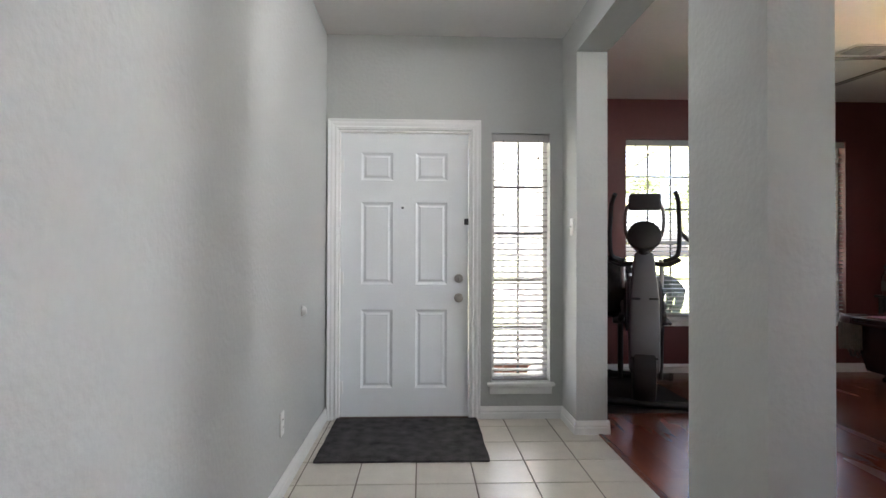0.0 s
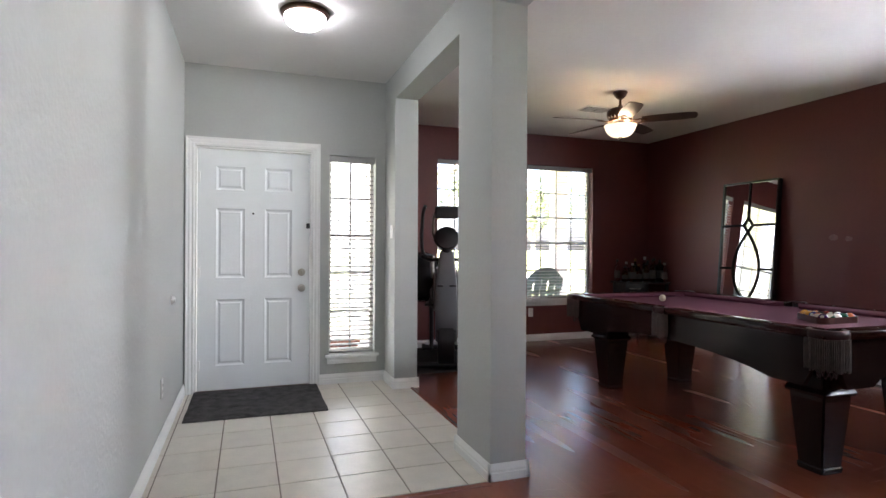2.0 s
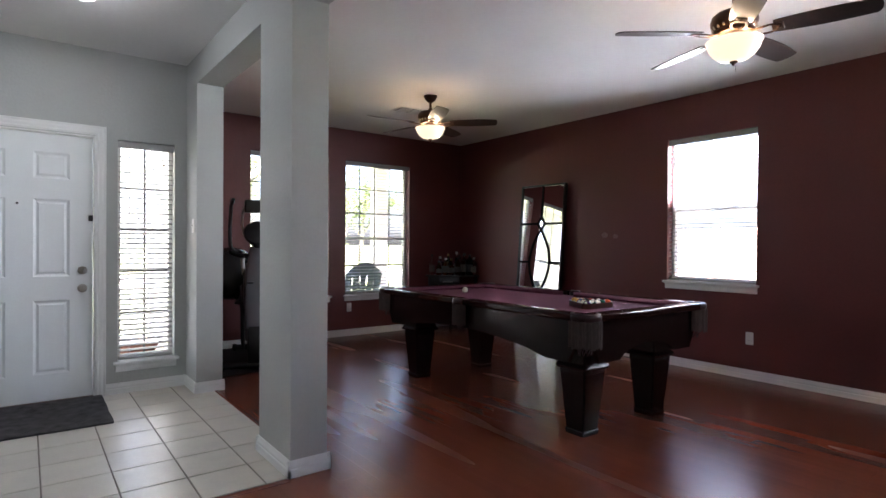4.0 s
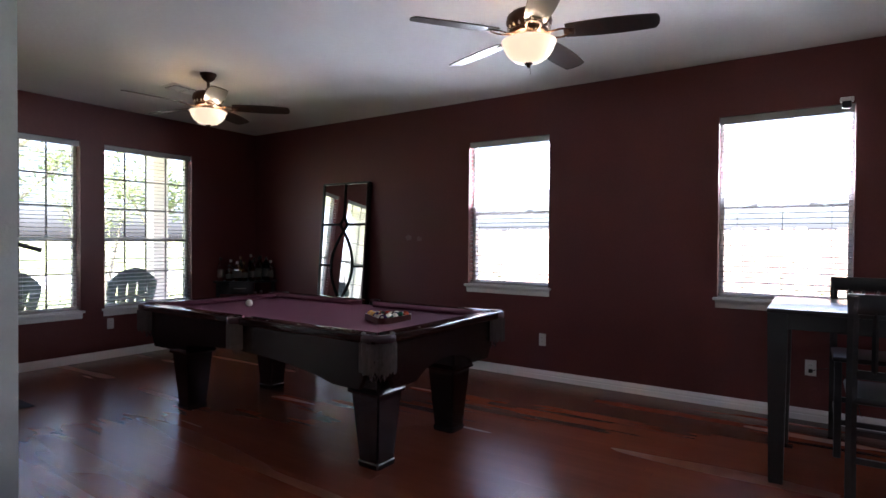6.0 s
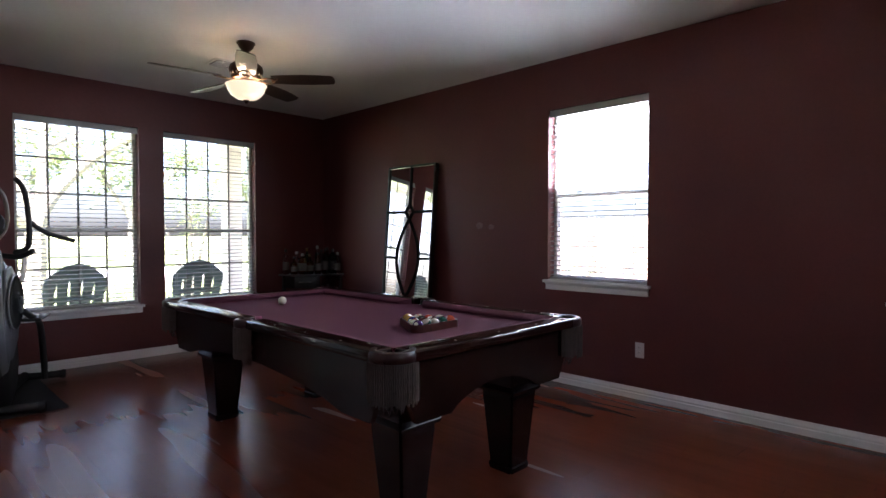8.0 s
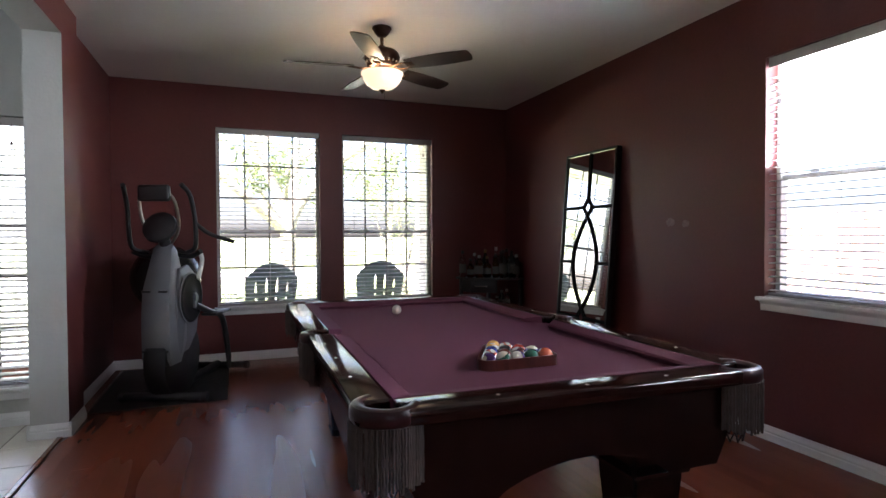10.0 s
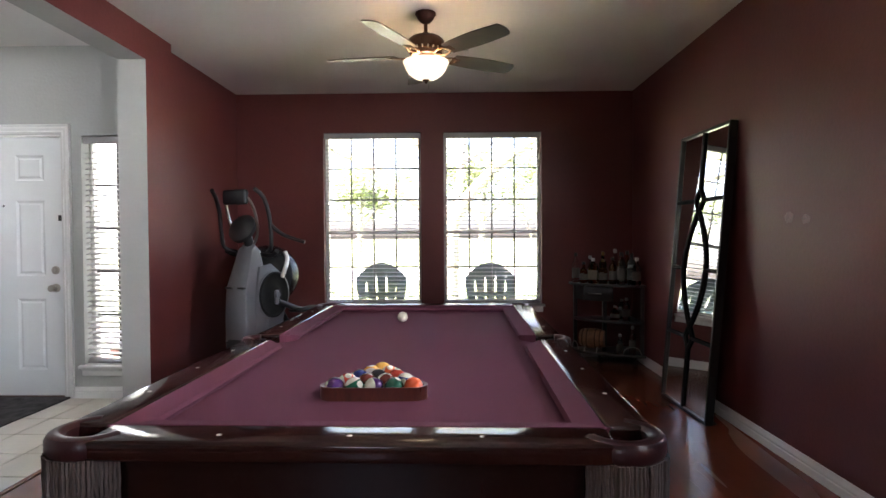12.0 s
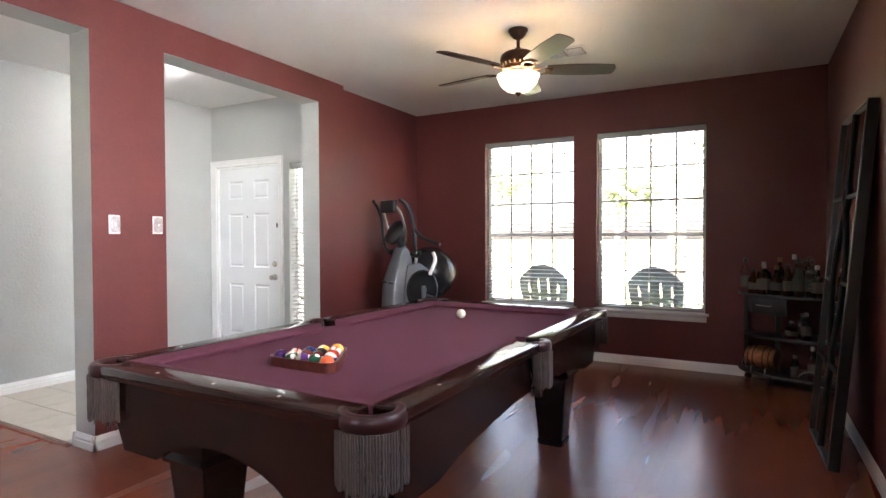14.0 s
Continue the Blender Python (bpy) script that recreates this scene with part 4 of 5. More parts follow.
for a0 in (3, 70):
    bm = B()
    pts = []
    for i in range(9):
        a = radians(a0 + 17 * i / 8)
        pts.append((-CR * 0.95 * math.cos(a), -CR * 0.69 * math.sin(a), 0.109 + 0.075 * math.sin(math.pi * i / 8) ** 0.5))
    tube(bm, smooth_path(pts, 2), 0.005, 6)
    part("guard_rail", bm, M_STEEL, cart, "bent chrome guard rail")

GLASSES = {"clear": clear("clear_bottle_glass", (0.9, 0.93, 0.92)), "amber": clear("amber_liquor_glass", (0.55, 0.20, 0.05)), "dark": surface("dark_bottle_glass", (0.012, 0.014, 0.010), 0.08, vary=0.1, bump=0, coat=0.5),
           "green": clear("green_bottle_glass", (0.15, 0.35, 0.15)), "honey": clear("honey_liquor_glass", (0.75, 0.42, 0.12))}
M_LABEL = surface("cream_paper_label", (0.11, 0.095, 0.075), 0.7, vary=0.1, scale=30, fine=200)
M_LABELBLACK = surface("black_paper_label", (0.03, 0.03, 0.03), 0.6, vary=0.1, scale=30, fine=200)
M_BAR = surface("label_print", (0.10, 0.08, 0.07), 0.7, vary=0.1)
M_CAP = surface("dark_cap", (0.02, 0.018, 0.016), 0.35, vary=0.1)
M_GOLD = surface("gold_cap", (0.22, 0.13, 0.05), 0.3, metal=1.0, vary=0.1)


def bottle(x, y, z, h, r, style, glass, lab, cap, turn, label):
    b = thing("bottle", Matrix.Translation((x, y, z)) @ pose(0, 0, 0, 0, 0, turn), label, "bottle", "bottles on the bar cart")
    n = 20 if style != "square" else 4
    k = math.sqrt(2) if style == "square" else 1
    rot = pose(0, 0, 0, 0, 0, 45) if style == "square" else None
    sh = {"tall": 0.62, "square": 0.68, "squat": 0.55, "flask": 0.6}[style]
    prof = ((0, 0.0), (r * 0.92 * k, 0.0), (r * k, 0.006), (r * k, h * sh), (r * 0.85 * k, h * (sh + 0.06)), (0.016 * k, h * (sh + 0.15)), (0.014 * k, h * 0.9), (0.0, h * 0.9))
    bm = B()
    lathe(bm, prof, n, rot, 1.0, 0.6 if style == "flask" else 1.0)
    if style == "square":
        bmesh.ops.bevel(bm, geom=[e for e in bm.edges if abs((e.verts[0].co - e.verts[1].co).normalized().z) > 0.8], offset=0.006, segments=2, affect="EDGES")
    part("glass", bm, GLASSES[glass], b)
    bm = B()
    lathe(bm, ((0, h * 0.88), (0.0165, h * 0.88), (0.0165, h), (0, h)), 14)
    part("cap", bm, cap, b)
    bm = B()
    q = r * k * 1.012
    lathe(bm, ((q, h * 0.16), (q, h * sh * 0.78)), n, rot, 1.0, 0.6 if style == "flask" else 1.0)
    la = part("paper_label", bm, lab, b)
    yy = -r * (1.03 if style != "flask" else 0.64) - 0.0015
    for i, ww in enumerate((0.9, 0.6, 0.75)):
        z0 = h * (0.24 + 0.1 * i)
        bm = B()
        bx(bm, -r * 0.55 * ww, r * 0.55 * ww, yy, yy + 0.003, z0, z0 + h * 0.03)
        part("label_print", bm, M_BAR if lab is M_LABEL else M_LABEL, la)
    return b


TOPZ = 0.779
ROW = ((-0.56, -0.10, 0.30, 0.038, "tall", "clear", M_LABEL, M_CAP), (-0.50, -0.22, 0.21, 0.040, "squat", "amber", M_LABEL, M_CAP), (-0.42, -0.30, 0.25, 0.042, "square", "honey", M_LABEL, M_STEEL), (-0.33, -0.32, 0.24, 0.045, "squat", "amber", M_LABEL, M_GOLD),
       (-0.25, -0.40, 0.26, 0.036, "tall", "amber", M_LABEL, M_CAP), (-0.18, -0.46, 0.31, 0.040, "tall", "clear", M_LABEL, M_CAP), (-0.09, -0.50, 0.30, 0.040, "square", "dark", M_LABELBLACK, M_CAP), (-0.30, -0.17, 0.31, 0.037, "tall", "green", M_LABEL, M_GOLD),
       (-0.20, -0.27, 0.34, 0.036, "tall", "clear", M_LABEL, M_STEEL), (-0.10, -0.36, 0.32, 0.038, "tall", "amber", M_LABEL, M_CAP), (-0.42, -0.12, 0.27, 0.04, "flask", "clear", M_LABEL, M_STEEL), (-0.12, -0.22, 0.29, 0.04, "square", "clear", M_LABEL, M_CAP), (-0.06, -0.58, 0.26, 0.038, "tall", "clear", M_LABEL, M_STEEL))
WORD = {"clear": "clear glass", "dark": "dark glass", "honey": "honey-coloured", "amber": "amber", "green": "green glass"}
for x, y, h, r, st, gl, lb, cp in ROW:
    bottle(5.765 + x, 6.455 + 0.73 * y, TOPZ, h, r, st, gl, lb, cp, random.uniform(-70, -10), WORD[gl] + " liquor bottle with a paper label on the cart top")
for x, y, h, r, st, gl in ((-0.22, -0.36, 0.14, 0.045, "squat", "amber"), (-0.12, -0.42, 0.22, 0.036, "tall", "clear"), (-0.14, -0.30, 0.2, 0.036, "tall", "dark")):
    bottle(5.765 + x, 6.455 + 0.73 * y, 0.424, h, r, st, gl, M_LABEL, M_STEEL, -40, WORD[gl] + " bottle on the middle shelf of the cart")
for x, y, h, r, st, gl in ((-0.20, -0.50, 0.19, 0.03, "tall", "clear"), (-0.08, -0.50, 0.27, 0.032, "tall", "clear")):
    bottle(5.765 + x, 6.455 + 0.73 * y, 0.109, h, r, st, gl, M_LABEL, M_STEEL, -40, WORD[gl] + " bottle on the bottom shelf of the cart")

keg = thing("wooden_barrel", Matrix.Translation((5.765 - 0.42, 6.455 - 0.21, 0.109)) @ pose(0, 0, 0, 0, 0, -30), "small honey-brown wooden spirit barrel on a metal cradle", "barrel")
M_OAK = surface("honey_oak", (0.19, 0.08, 0.032), 0.4, vary=0.25, scale=6, fine=50, bump=0.1, stretch=(1, 8, 8))
bm = B()
lathe(bm, [(0, -0.115), (0.07, -0.115)] + [(0.075 + 0.024 * math.cos(math.pi * f / 2.2), 0.12 * f) for f in (-1, -0.75, -0.5, -0.25, 0, 0.25, 0.5, 0.75, 1)] + [(0.07, 0.115), (0, 0.115)], 24, Matrix.Translation((0, 0, 0.125)) @ pose(0, 0, 0, 0, 90, 0))
part("barrel_body", bm, M_OAK, keg)
for u in (-0.085, -0.04, 0.04, 0.085):
    bm = B()
    rr = 0.0775 + 0.024 * math.cos(math.pi * abs(u) / 0.12 / 2.2)
    lathe(bm, ((rr, -0.006), (rr + 0.002, -0.006), (rr + 0.002, 0.006), (rr, 0.006)), 24, Matrix.Translation((u, 0, 0.125)) @ pose(0, 0, 0, 0, 90, 0))
    part("hoop", bm, M_BRONZE, keg)
bm = B()
for u in (-0.06, 0.06):
    tube(bm, smooth_path(((u, -0.09, 0.0), (u, -0.07, 0.05), (u, 0, 0.024), (u, 0.07, 0.05), (u, 0.09, 0.0)), 4), 0.005, 6)
part("cradle", bm, M_STEEL, keg)


# ---- elliptical trainer, its mat and the exercise ball ----
bm = B()
bx(bm, 1.80, 2.72, 5.08, 6.40, 0.0, 0.009, 0.003)
solo("exercise_mat", bm, M_RUBBER, "black rubber mat under the elliptical trainer", "exercise mat")
el = thing("elliptical_trainer", Matrix.Translation((2.235, 5.10, 0.009)) @ pose(0, 0, 0, 0, 0, -20), "silver and black elliptical trainer with upright arms", "elliptical trainer")
bm = B()
poly = ((0.03, 0.28), (-0.01, 0.34), (-0.015, 0.62), (0.0, 0.84), (0.05, 0.98), (0.11, 1.15), (0.16, 1.185), (0.21, 1.14), (0.25, 0.98), (0.30, 0.72), (0.28, 0.42), (0.18, 0.28))
prism(bm, poly, "x", -0.105, 0.105, 0.028)
for v2 in bm.verts:
    f = max(0.0, (v2.co.z - 0.8) / 0.4)
    v2.co.x *= 1.05 - 0.4 * f
shroud = part("front_shroud", bm, M_SILVER, el, "silver moulded plastic front cover")
for z in (0.84, 0.40):
    for s in (-1, 1):
        bm = B()
        bx(bm, min(s * 0.03, s * 0.095), max(s * 0.03, s * 0.095), -0.02, 0.006, z - 0.008, z + 0.008, 0.003)
        part("vent_slot", bm, M_BLACKPLASTIC, shroud)
bm = B()
poly = [(0.10 + 0.30 * math.cos(a) + 0.16, 0.30 + 0.30 * math.sin(a)) for a in (2 * math.pi * i / 28 for i in range(28))]
prism(bm, poly, "x", -0.085, 0.085, 0.02)
part("flywheel_cover", bm, M_BLACKPLASTIC, el, "black round drive cover")
for s in (-1, 1):
    bm = B()
    rot = Matrix.Translation((s * 0.113, 0.31, 0.76)) @ pose(0, 0, 0, 0, 90 * s, 0)
    lathe(bm, ((0, 0), (0.19, 0), (0.193, 0.014), (0.175, 0.024), (0.165, 0.018), (0.10, 0.018), (0.07, 0.028), (0.05, 0.036), (0, 0.036)), 32, rot)
    disc = part("crank_disc", bm, M_MATTE, el, "dark glossy crank disc")
    bm = B()
    lathe(bm, ((0.193, 0.002), (0.203, 0.008), (0.203, 0.014), (0.192, 0.017)), 32, rot)
    part("disc_rim", bm, M_SILVER, disc)
    bm = B()
    bx(bm, min(s * 0.145, s * 0.165), max(s * 0.145, s * 0.165), 0.285, 0.335, 0.68, 0.80, 0.01, 2)
    lathe(bm, ((0, 0.03), (0.026, 0.03), (0.026, 0.058), (0, 0.06)), 16, rot)
    part("crank_arm", bm, M_SILVER, disc, "silver crank arm with its hub bolt")
    bm = B()
    tube(bm, smooth_path(((s * 0.14, 0.40, 0.90), (s * 0.15, 0.46, 1.04), (s * 0.14, 0.44, 1.12)), 4), 0.018, 8)
    part("link_bar", bm, M_PLATE, el, "pale metal linkage bar")
    # silver body side behind the disc
    bm = B()
    poly = ((0.12, 0.34), (0.10, 0.70), (0.16, 1.0), (0.30, 1.02), (0.46, 0.92), (0.50, 0.70), (0.44, 0.48), (0.30, 0.36))
    prism(bm, poly, "x", min(s * 0.085, s * 0.11), max(s * 0.085, s * 0.11), 0.008)
    part("side_cover", bm, M_SILVER, el)
    # upright moving arm
    bm = B()
    tube(bm, smooth_path(((s * 0.15, 0.20, 1.12), (s * 0.235, 0.14, 1.16), (s * 0.25, 0.12, 1.30), (s * 0.245, 0.10, 1.44), (s * 0.235, 0.05, 1.56), (s * 0.21, -0.02, 1.62)), 5), 0.017, 10)
    tube(bm, smooth_path(((s * 0.06, 0.24, 1.10), (s * 0.17, 0.22, 1.09), (s * 0.26, 0.18, 1.13)), 4), 0.019, 10)
    arm = part("handlebar", bm, M_BLACKPLASTIC, el, "black foam-gripped upright handlebar")
    if s == 1:
        bm = B()
        tube(bm, smooth_path(((0.25, 0.12, 1.34), (0.34, 0.16, 1.26), (0.50, 0.22, 1.20)), 4), 0.016, 10)
        part("side_grip", bm, M_BLACKPLASTIC, arm)
    # fixed grip loop beside the console
    bm = B()
    tube(bm, smooth_path(((s * 0.03, 0.18, 1.18), (s * 0.10, 0.14, 1.26), (s * 0.135, 0.10, 1.36), (s * 0.13, 0.05, 1.50), (s * 0.10, 0.02, 1.56)), 5), 0.012, 8)
    part("fixed_grip", bm, M_STEEL, el, "curved metal grip bar")
    # pedal bar and long link
    bm = B()
    tube(bm, smooth_path(((s * 0.15, 0.33, 0.70), (s * 0.17, 0.55, 0.62), (s * 0.17, 0.82, 0.52), (s * 0.17, 0.95, 0.14)), 4), 0.024, 10)
    part("pedal_bar", bm, M_BLACKPLASTIC, el)
    bm = B()
    bx(bm, s * 0.17 - 0.065, s * 0.17 + 0.065, 0.52, 0.88, 0.585, 0.61, 0.012, 2)
    part("foot_pedal", bm, M_BLACKPLASTIC, el)
bm = B()
bx(bm, -0.115, 0.115, -0.015, 0.035, 1.50, 1.62, 0.02, 3, m=Matrix.Translation((0, 0.0, 0)))
part("console_top", bm, M_BLACKPLASTIC, el)
bm = B()
lathe(bm, ((0, -0.03), (0.10, -0.03), (0.125, -0.01), (0.12, 0.02), (0.08, 0.035), (0, 0.038)), 28, Matrix.Translation((0, 0.09, 1.31)) @ pose(0, 0, 0, 62, 0, 0))
part("console", bm, M_BLACKPLASTIC, el, "round black console")
bm = B()
tube(bm, smooth_path(((0, 0.20, 1.10), (0, 0.15, 1.22), (0, 0.11, 1.30)), 3), 0.04, 12)
part("mast", bm, M_BLACKPLASTIC, el)
for y, hw in ((0.10, 0.30), (1.12, 0.26)):
    bm = B()
    tube(bm, ((-hw, y, 0.04), (hw, y, 0.04)), 0.03, 12)
    foot = part("stabiliser", bm, M_BLACKPLASTIC, el)
    for s in (-1, 1):
        bm = B()
        lathe(bm, ((0, -0.02), (0.034, -0.02), (0.04, 0), (0.034, 0.02), (0, 0.02)), 16, Matrix.Translation((s * (hw + 0.01), y, 0.04)) @ pose(0, 0, 0, 0, 90, 0))
        part("end_cap", bm, M_RUBBER, foot)
bm = B()
tube(bm, ((0, 0.10, 0.05), (0, 1.12, 0.05)), 0.035, 10)
for s in (-1, 1):
    tube(bm, ((s * 0.17, 0.95, 0.05), (s * 0.17, 0.95, 0.17)), 0.022, 8)
part("frame_rail", bm, M_BLACKPLASTIC, el)
bm = B()
bmesh.ops.create_uvsphere(bm, u_segments=40, v_segments=28, radius=0.28)
solo("exercise_ball", bm, surface("grey_vinyl_ball", (0.022, 0.023, 0.024), 0.25, vary=0.1, scale=6, fine=90, bump=0.03), "dark grey vinyl exercise ball resting on the trainer's pedals", "exercise ball", m=Matrix.Translation((2.225, 5.10 + 0.80, 0.009 + 0.61 + 0.278)))


# ---- pub table and chairs ----
pt = thing("pub_table", Matrix.Translation((4.825, -0.11, 0)), "black counter-height square pub table with a glossy top", "table")
bm = B()
bx(bm, -0.42, 0.42, -0.42, 0.42, 0.925, 0.95, 0.004, 2)
part("tabletop", bm, M_BLACK, pt, "glossy black tabletop")
for sx, sy in ((-1, 0), (1, 0), (0, -1), (0, 1)):
    bm = B()
    if sx:
        bx(bm, sx * 0.385 - 0.011, sx * 0.385 + 0.011, -0.36, 0.36, 0.84, 0.925, 0.002)
    else:
        bx(bm, -0.36, 0.36, sy * 0.385 - 0.011, sy * 0.385 + 0.011, 0.84, 0.925, 0.002)
    part("apron", bm, M_BLACK, pt)
for sx in (-1, 1):
    for sy in (-1, 1):
        bm = B()
        lathe(bm, ((0, 0.0), (0.034 * 1.414, 0.0), (0.047 * 1.414, 0.84), (0.047 * 1.414, 0.925), (0, 0.925)), 4, Matrix.Translation((sx * 0.37, sy * 0.37, 0)) @ pose(0, 0, 0, 0, 0, 45))
        bmesh.ops.bevel(bm, geom=[e for e in bm.edges if abs((e.verts[0].co - e.verts[1].co).normalized().z) > 0.8], offset=0.005, segments=2, affect="EDGES")
        part("leg", bm, M_BLACK, pt)


def pub_chair(m):
    """Local y towards the back; the sitter faces -y."""
    c = thing("pub_chair", m, "black wooden counter chair drawn up to the pub table", "chair", "chairs at the pub table")
    bm = B()
    bx(bm, -0.21, 0.21, -0.22, 0.20, 0.585, 0.615, 0.014, 3)
    for v2 in bm.verts:
        if v2.co.z > 0.6:
            v2.co.z -= 0.012 * max(0, 1 - (v2.co.x / 0.19) ** 2) * max(0, 1 - (v2.co.y / 0.19) ** 2)
    part("seat", bm, M_BLACK, c, "scooped black seat")
    for sx in (-1, 1):
        bm = B()
        tube(bm, smooth_path(((sx * 0.195, 0.23, 0), (sx * 0.195, 0.19, 0.40), (sx * 0.195, 0.19, 0.62), (sx * 0.195, 0.24, 1.07)), 4), 0.021, 4)
        part("back_leg", bm, M_BLACK, c, smooth=False)
        bm = B()
        bx(bm, sx * 0.18 - 0.019, sx * 0.18 + 0.019, -0.205, -0.167, 0, 0.585, 0.004)
        part("front_leg", bm, M_BLACK, c)
        bm = B()
        bx(bm, sx * 0.185 - 0.011, sx * 0.185 + 0.011, -0.17, 0.20, 0.22, 0.25, 0.003)
        part("side_stretcher", bm, M_BLACK, c)
    for z in (0.20, 0.34):
        bm = B()
        bx(bm, -0.17, 0.17, -0.198, -0.174, z, z + 0.03, 0.003)
        part("front_stretcher", bm, M_BLACK, c)
    bm = B()
    bx(bm, -0.215, 0.215, 0.215, 0.24, 0.99, 1.08, 0.006, 2, m=Matrix.Identity(4))
    part("top_rail", bm, M_BLACK, c)
    bm = B()
    bx(bm, -0.18, 0.18, 0.19, 0.21, 0.70, 0.74, 0.004)
    part("lower_rail", bm, M_BLACK, c)
    for i in range(4):
        bm = B()
        x = -0.115 + 0.0767 * i
        tube(bm, ((x, 0.20, 0.73), (x, 0.225, 1.0)), 0.012, 4, flat=1.6)
        part("back_slat", bm, M_BLACK, c, smooth=False)
    return c


CHAIR = pub_chair(Matrix.Translation((5.26, -0.21, 0)) @ pose(0, 0, 0, 0, 0, -90))
copy_thing(CHAIR, Matrix.Translation((4.20, -0.24, 0)) @ pose(0, 0, 0, 0, 0, 90))

# small security camera on the window head
sc = thing("security_camera", Matrix.Translation((RIGHT - 0.03, -0.08, 2.305)), "small white and black camera clipped above the side window", "security camera")
bm = B()
bx(bm, -0.03, 0.03, -0.04, 0.04, 0.0, 0.03, 0.006, 2)
part("clip", bm, M_PLATE, sc)
bm = B()
bx(bm, -0.045, 0.0, -0.026, 0.03, -0.05, 0.0, 0.008, 2)
body = part("camera_body", bm, M_BLACKPLASTIC, sc, "black camera body")


# ---- outside ----
M_GRASS = surface("lawn", (0.20, 0.23, 0.10), 0.9, vary=0.3, scale=0.5, fine=30, bump=0.8)
M_CONC = surface("porch_concrete", (0.52, 0.50, 0.47), 0.85, vary=0.1, scale=1.5, fine=40, bump=0.3)
M_STREET = surface("pale_road", (0.55, 0.54, 0.52), 0.9, vary=0.1, scale=0.7, fine=20, bump=0.3)
M_BARK = surface("oak_bark", (0.30, 0.27, 0.23), 0.95, vary=0.3, scale=6, fine=40, bump=1.0)
M_LEAF = surface("green_leaf", (0.12, 0.145, 0.085), 0.6, vary=0.3, scale=3, fine=20, bump=0, spread=0.5)
# leaves let part of the light behind them through
leaf_nodes = M_LEAF.node_tree
leaf_mix, leaf_through = leaf_nodes.nodes.new("ShaderNodeMixShader"), leaf_nodes.nodes.new("ShaderNodeBsdfTranslucent")
leaf_through.inputs["Color"].default_value = (0.30, 0.36, 0.16, 1)
leaf_mix.inputs[0].default_value = 0.5
leaf_nodes.links.new(leaf_nodes.nodes["Principled BSDF"].outputs[0], leaf_mix.inputs[1])
leaf_nodes.links.new(leaf_through.outputs[0], leaf_mix.inputs[2])
leaf_nodes.links.new(leaf_mix.outputs[0], leaf_nodes.nodes["Material Output"].inputs[0])
M_FENCE = surface("red_cedar_fence", (0.52, 0.36, 0.30), 0.85, vary=0.2, scale=2, fine=30, bump=0.4, spread=0.4, stretch=(3, 3, 0.5))
M_GREENCHAIR = surface("dark_green_resin", (0.14, 0.18, 0.155), 0.5, vary=0.15, scale=5, fine=100, bump=0.1)
M_CLAY = surface("terracotta", (0.42, 0.20, 0.14), 0.85, vary=0.12, scale=8, fine=80, bump=0.3)
bm = B()
bx(bm, -500, 500, -500, 500, -0.7, -0.22)
setting("ground", bm, M_GRASS, "sunlit lawn round the house", "ground")
bm = B()
bx(bm, LEFT - 1.5, RIGHT + 0.6, DOORY + T, 8.5, -0.22, -0.06)
setting("porch_floor", bm, M_CONC, "pale concrete front porch", "porch")
bm = B()
bx(bm, -60, 60, 19, 27, -0.22, -0.2)
setting("road", bm, M_STREET, "pale sunlit street beyond the lawn", "road")
bm = B()
bx(bm, LEFT - 1.5, RIGHT + 0.6, FARY + T + 0.002, 8.5, 2.62, 2.74)
bx(bm, LEFT - 1.5, JX - 0.03, DOORY + T + 0.002, FARY + T, 2.62, 2.74)
setting("porch_roof", bm, M_SIDING, "white porch ceiling and fascia", "roof")
# added reflector: a pale strip that bounces sunlight up through the side windows
bm = B()
bx(bm, 6.1, 7.5, -5, 8.3, -0.22, -0.18)
setting("side_path", bm, surface("pale_gravel", (0.72, 0.70, 0.65), 0.9, vary=0.12, scale=2, fine=60, bump=0.5), "pale ground strip added beside the house to bounce light indoors", "path")
for x in (5.35, 1.2):
    c = thing("porch_column", Matrix.Translation((x, 8.15, -0.06)), "square white porch column with cap and base", "column", "porch columns")
    for nm, w, a, b in (("shaft", 0.11, 0.15, 2.55), ("base", 0.14, 0, 0.15), ("cap", 0.14, 2.55, 2.68)):
        bm = B()
        bx(bm, -w, w, -w, w, a, b, 0.006)
        part(nm, bm, M_SIDING, c)


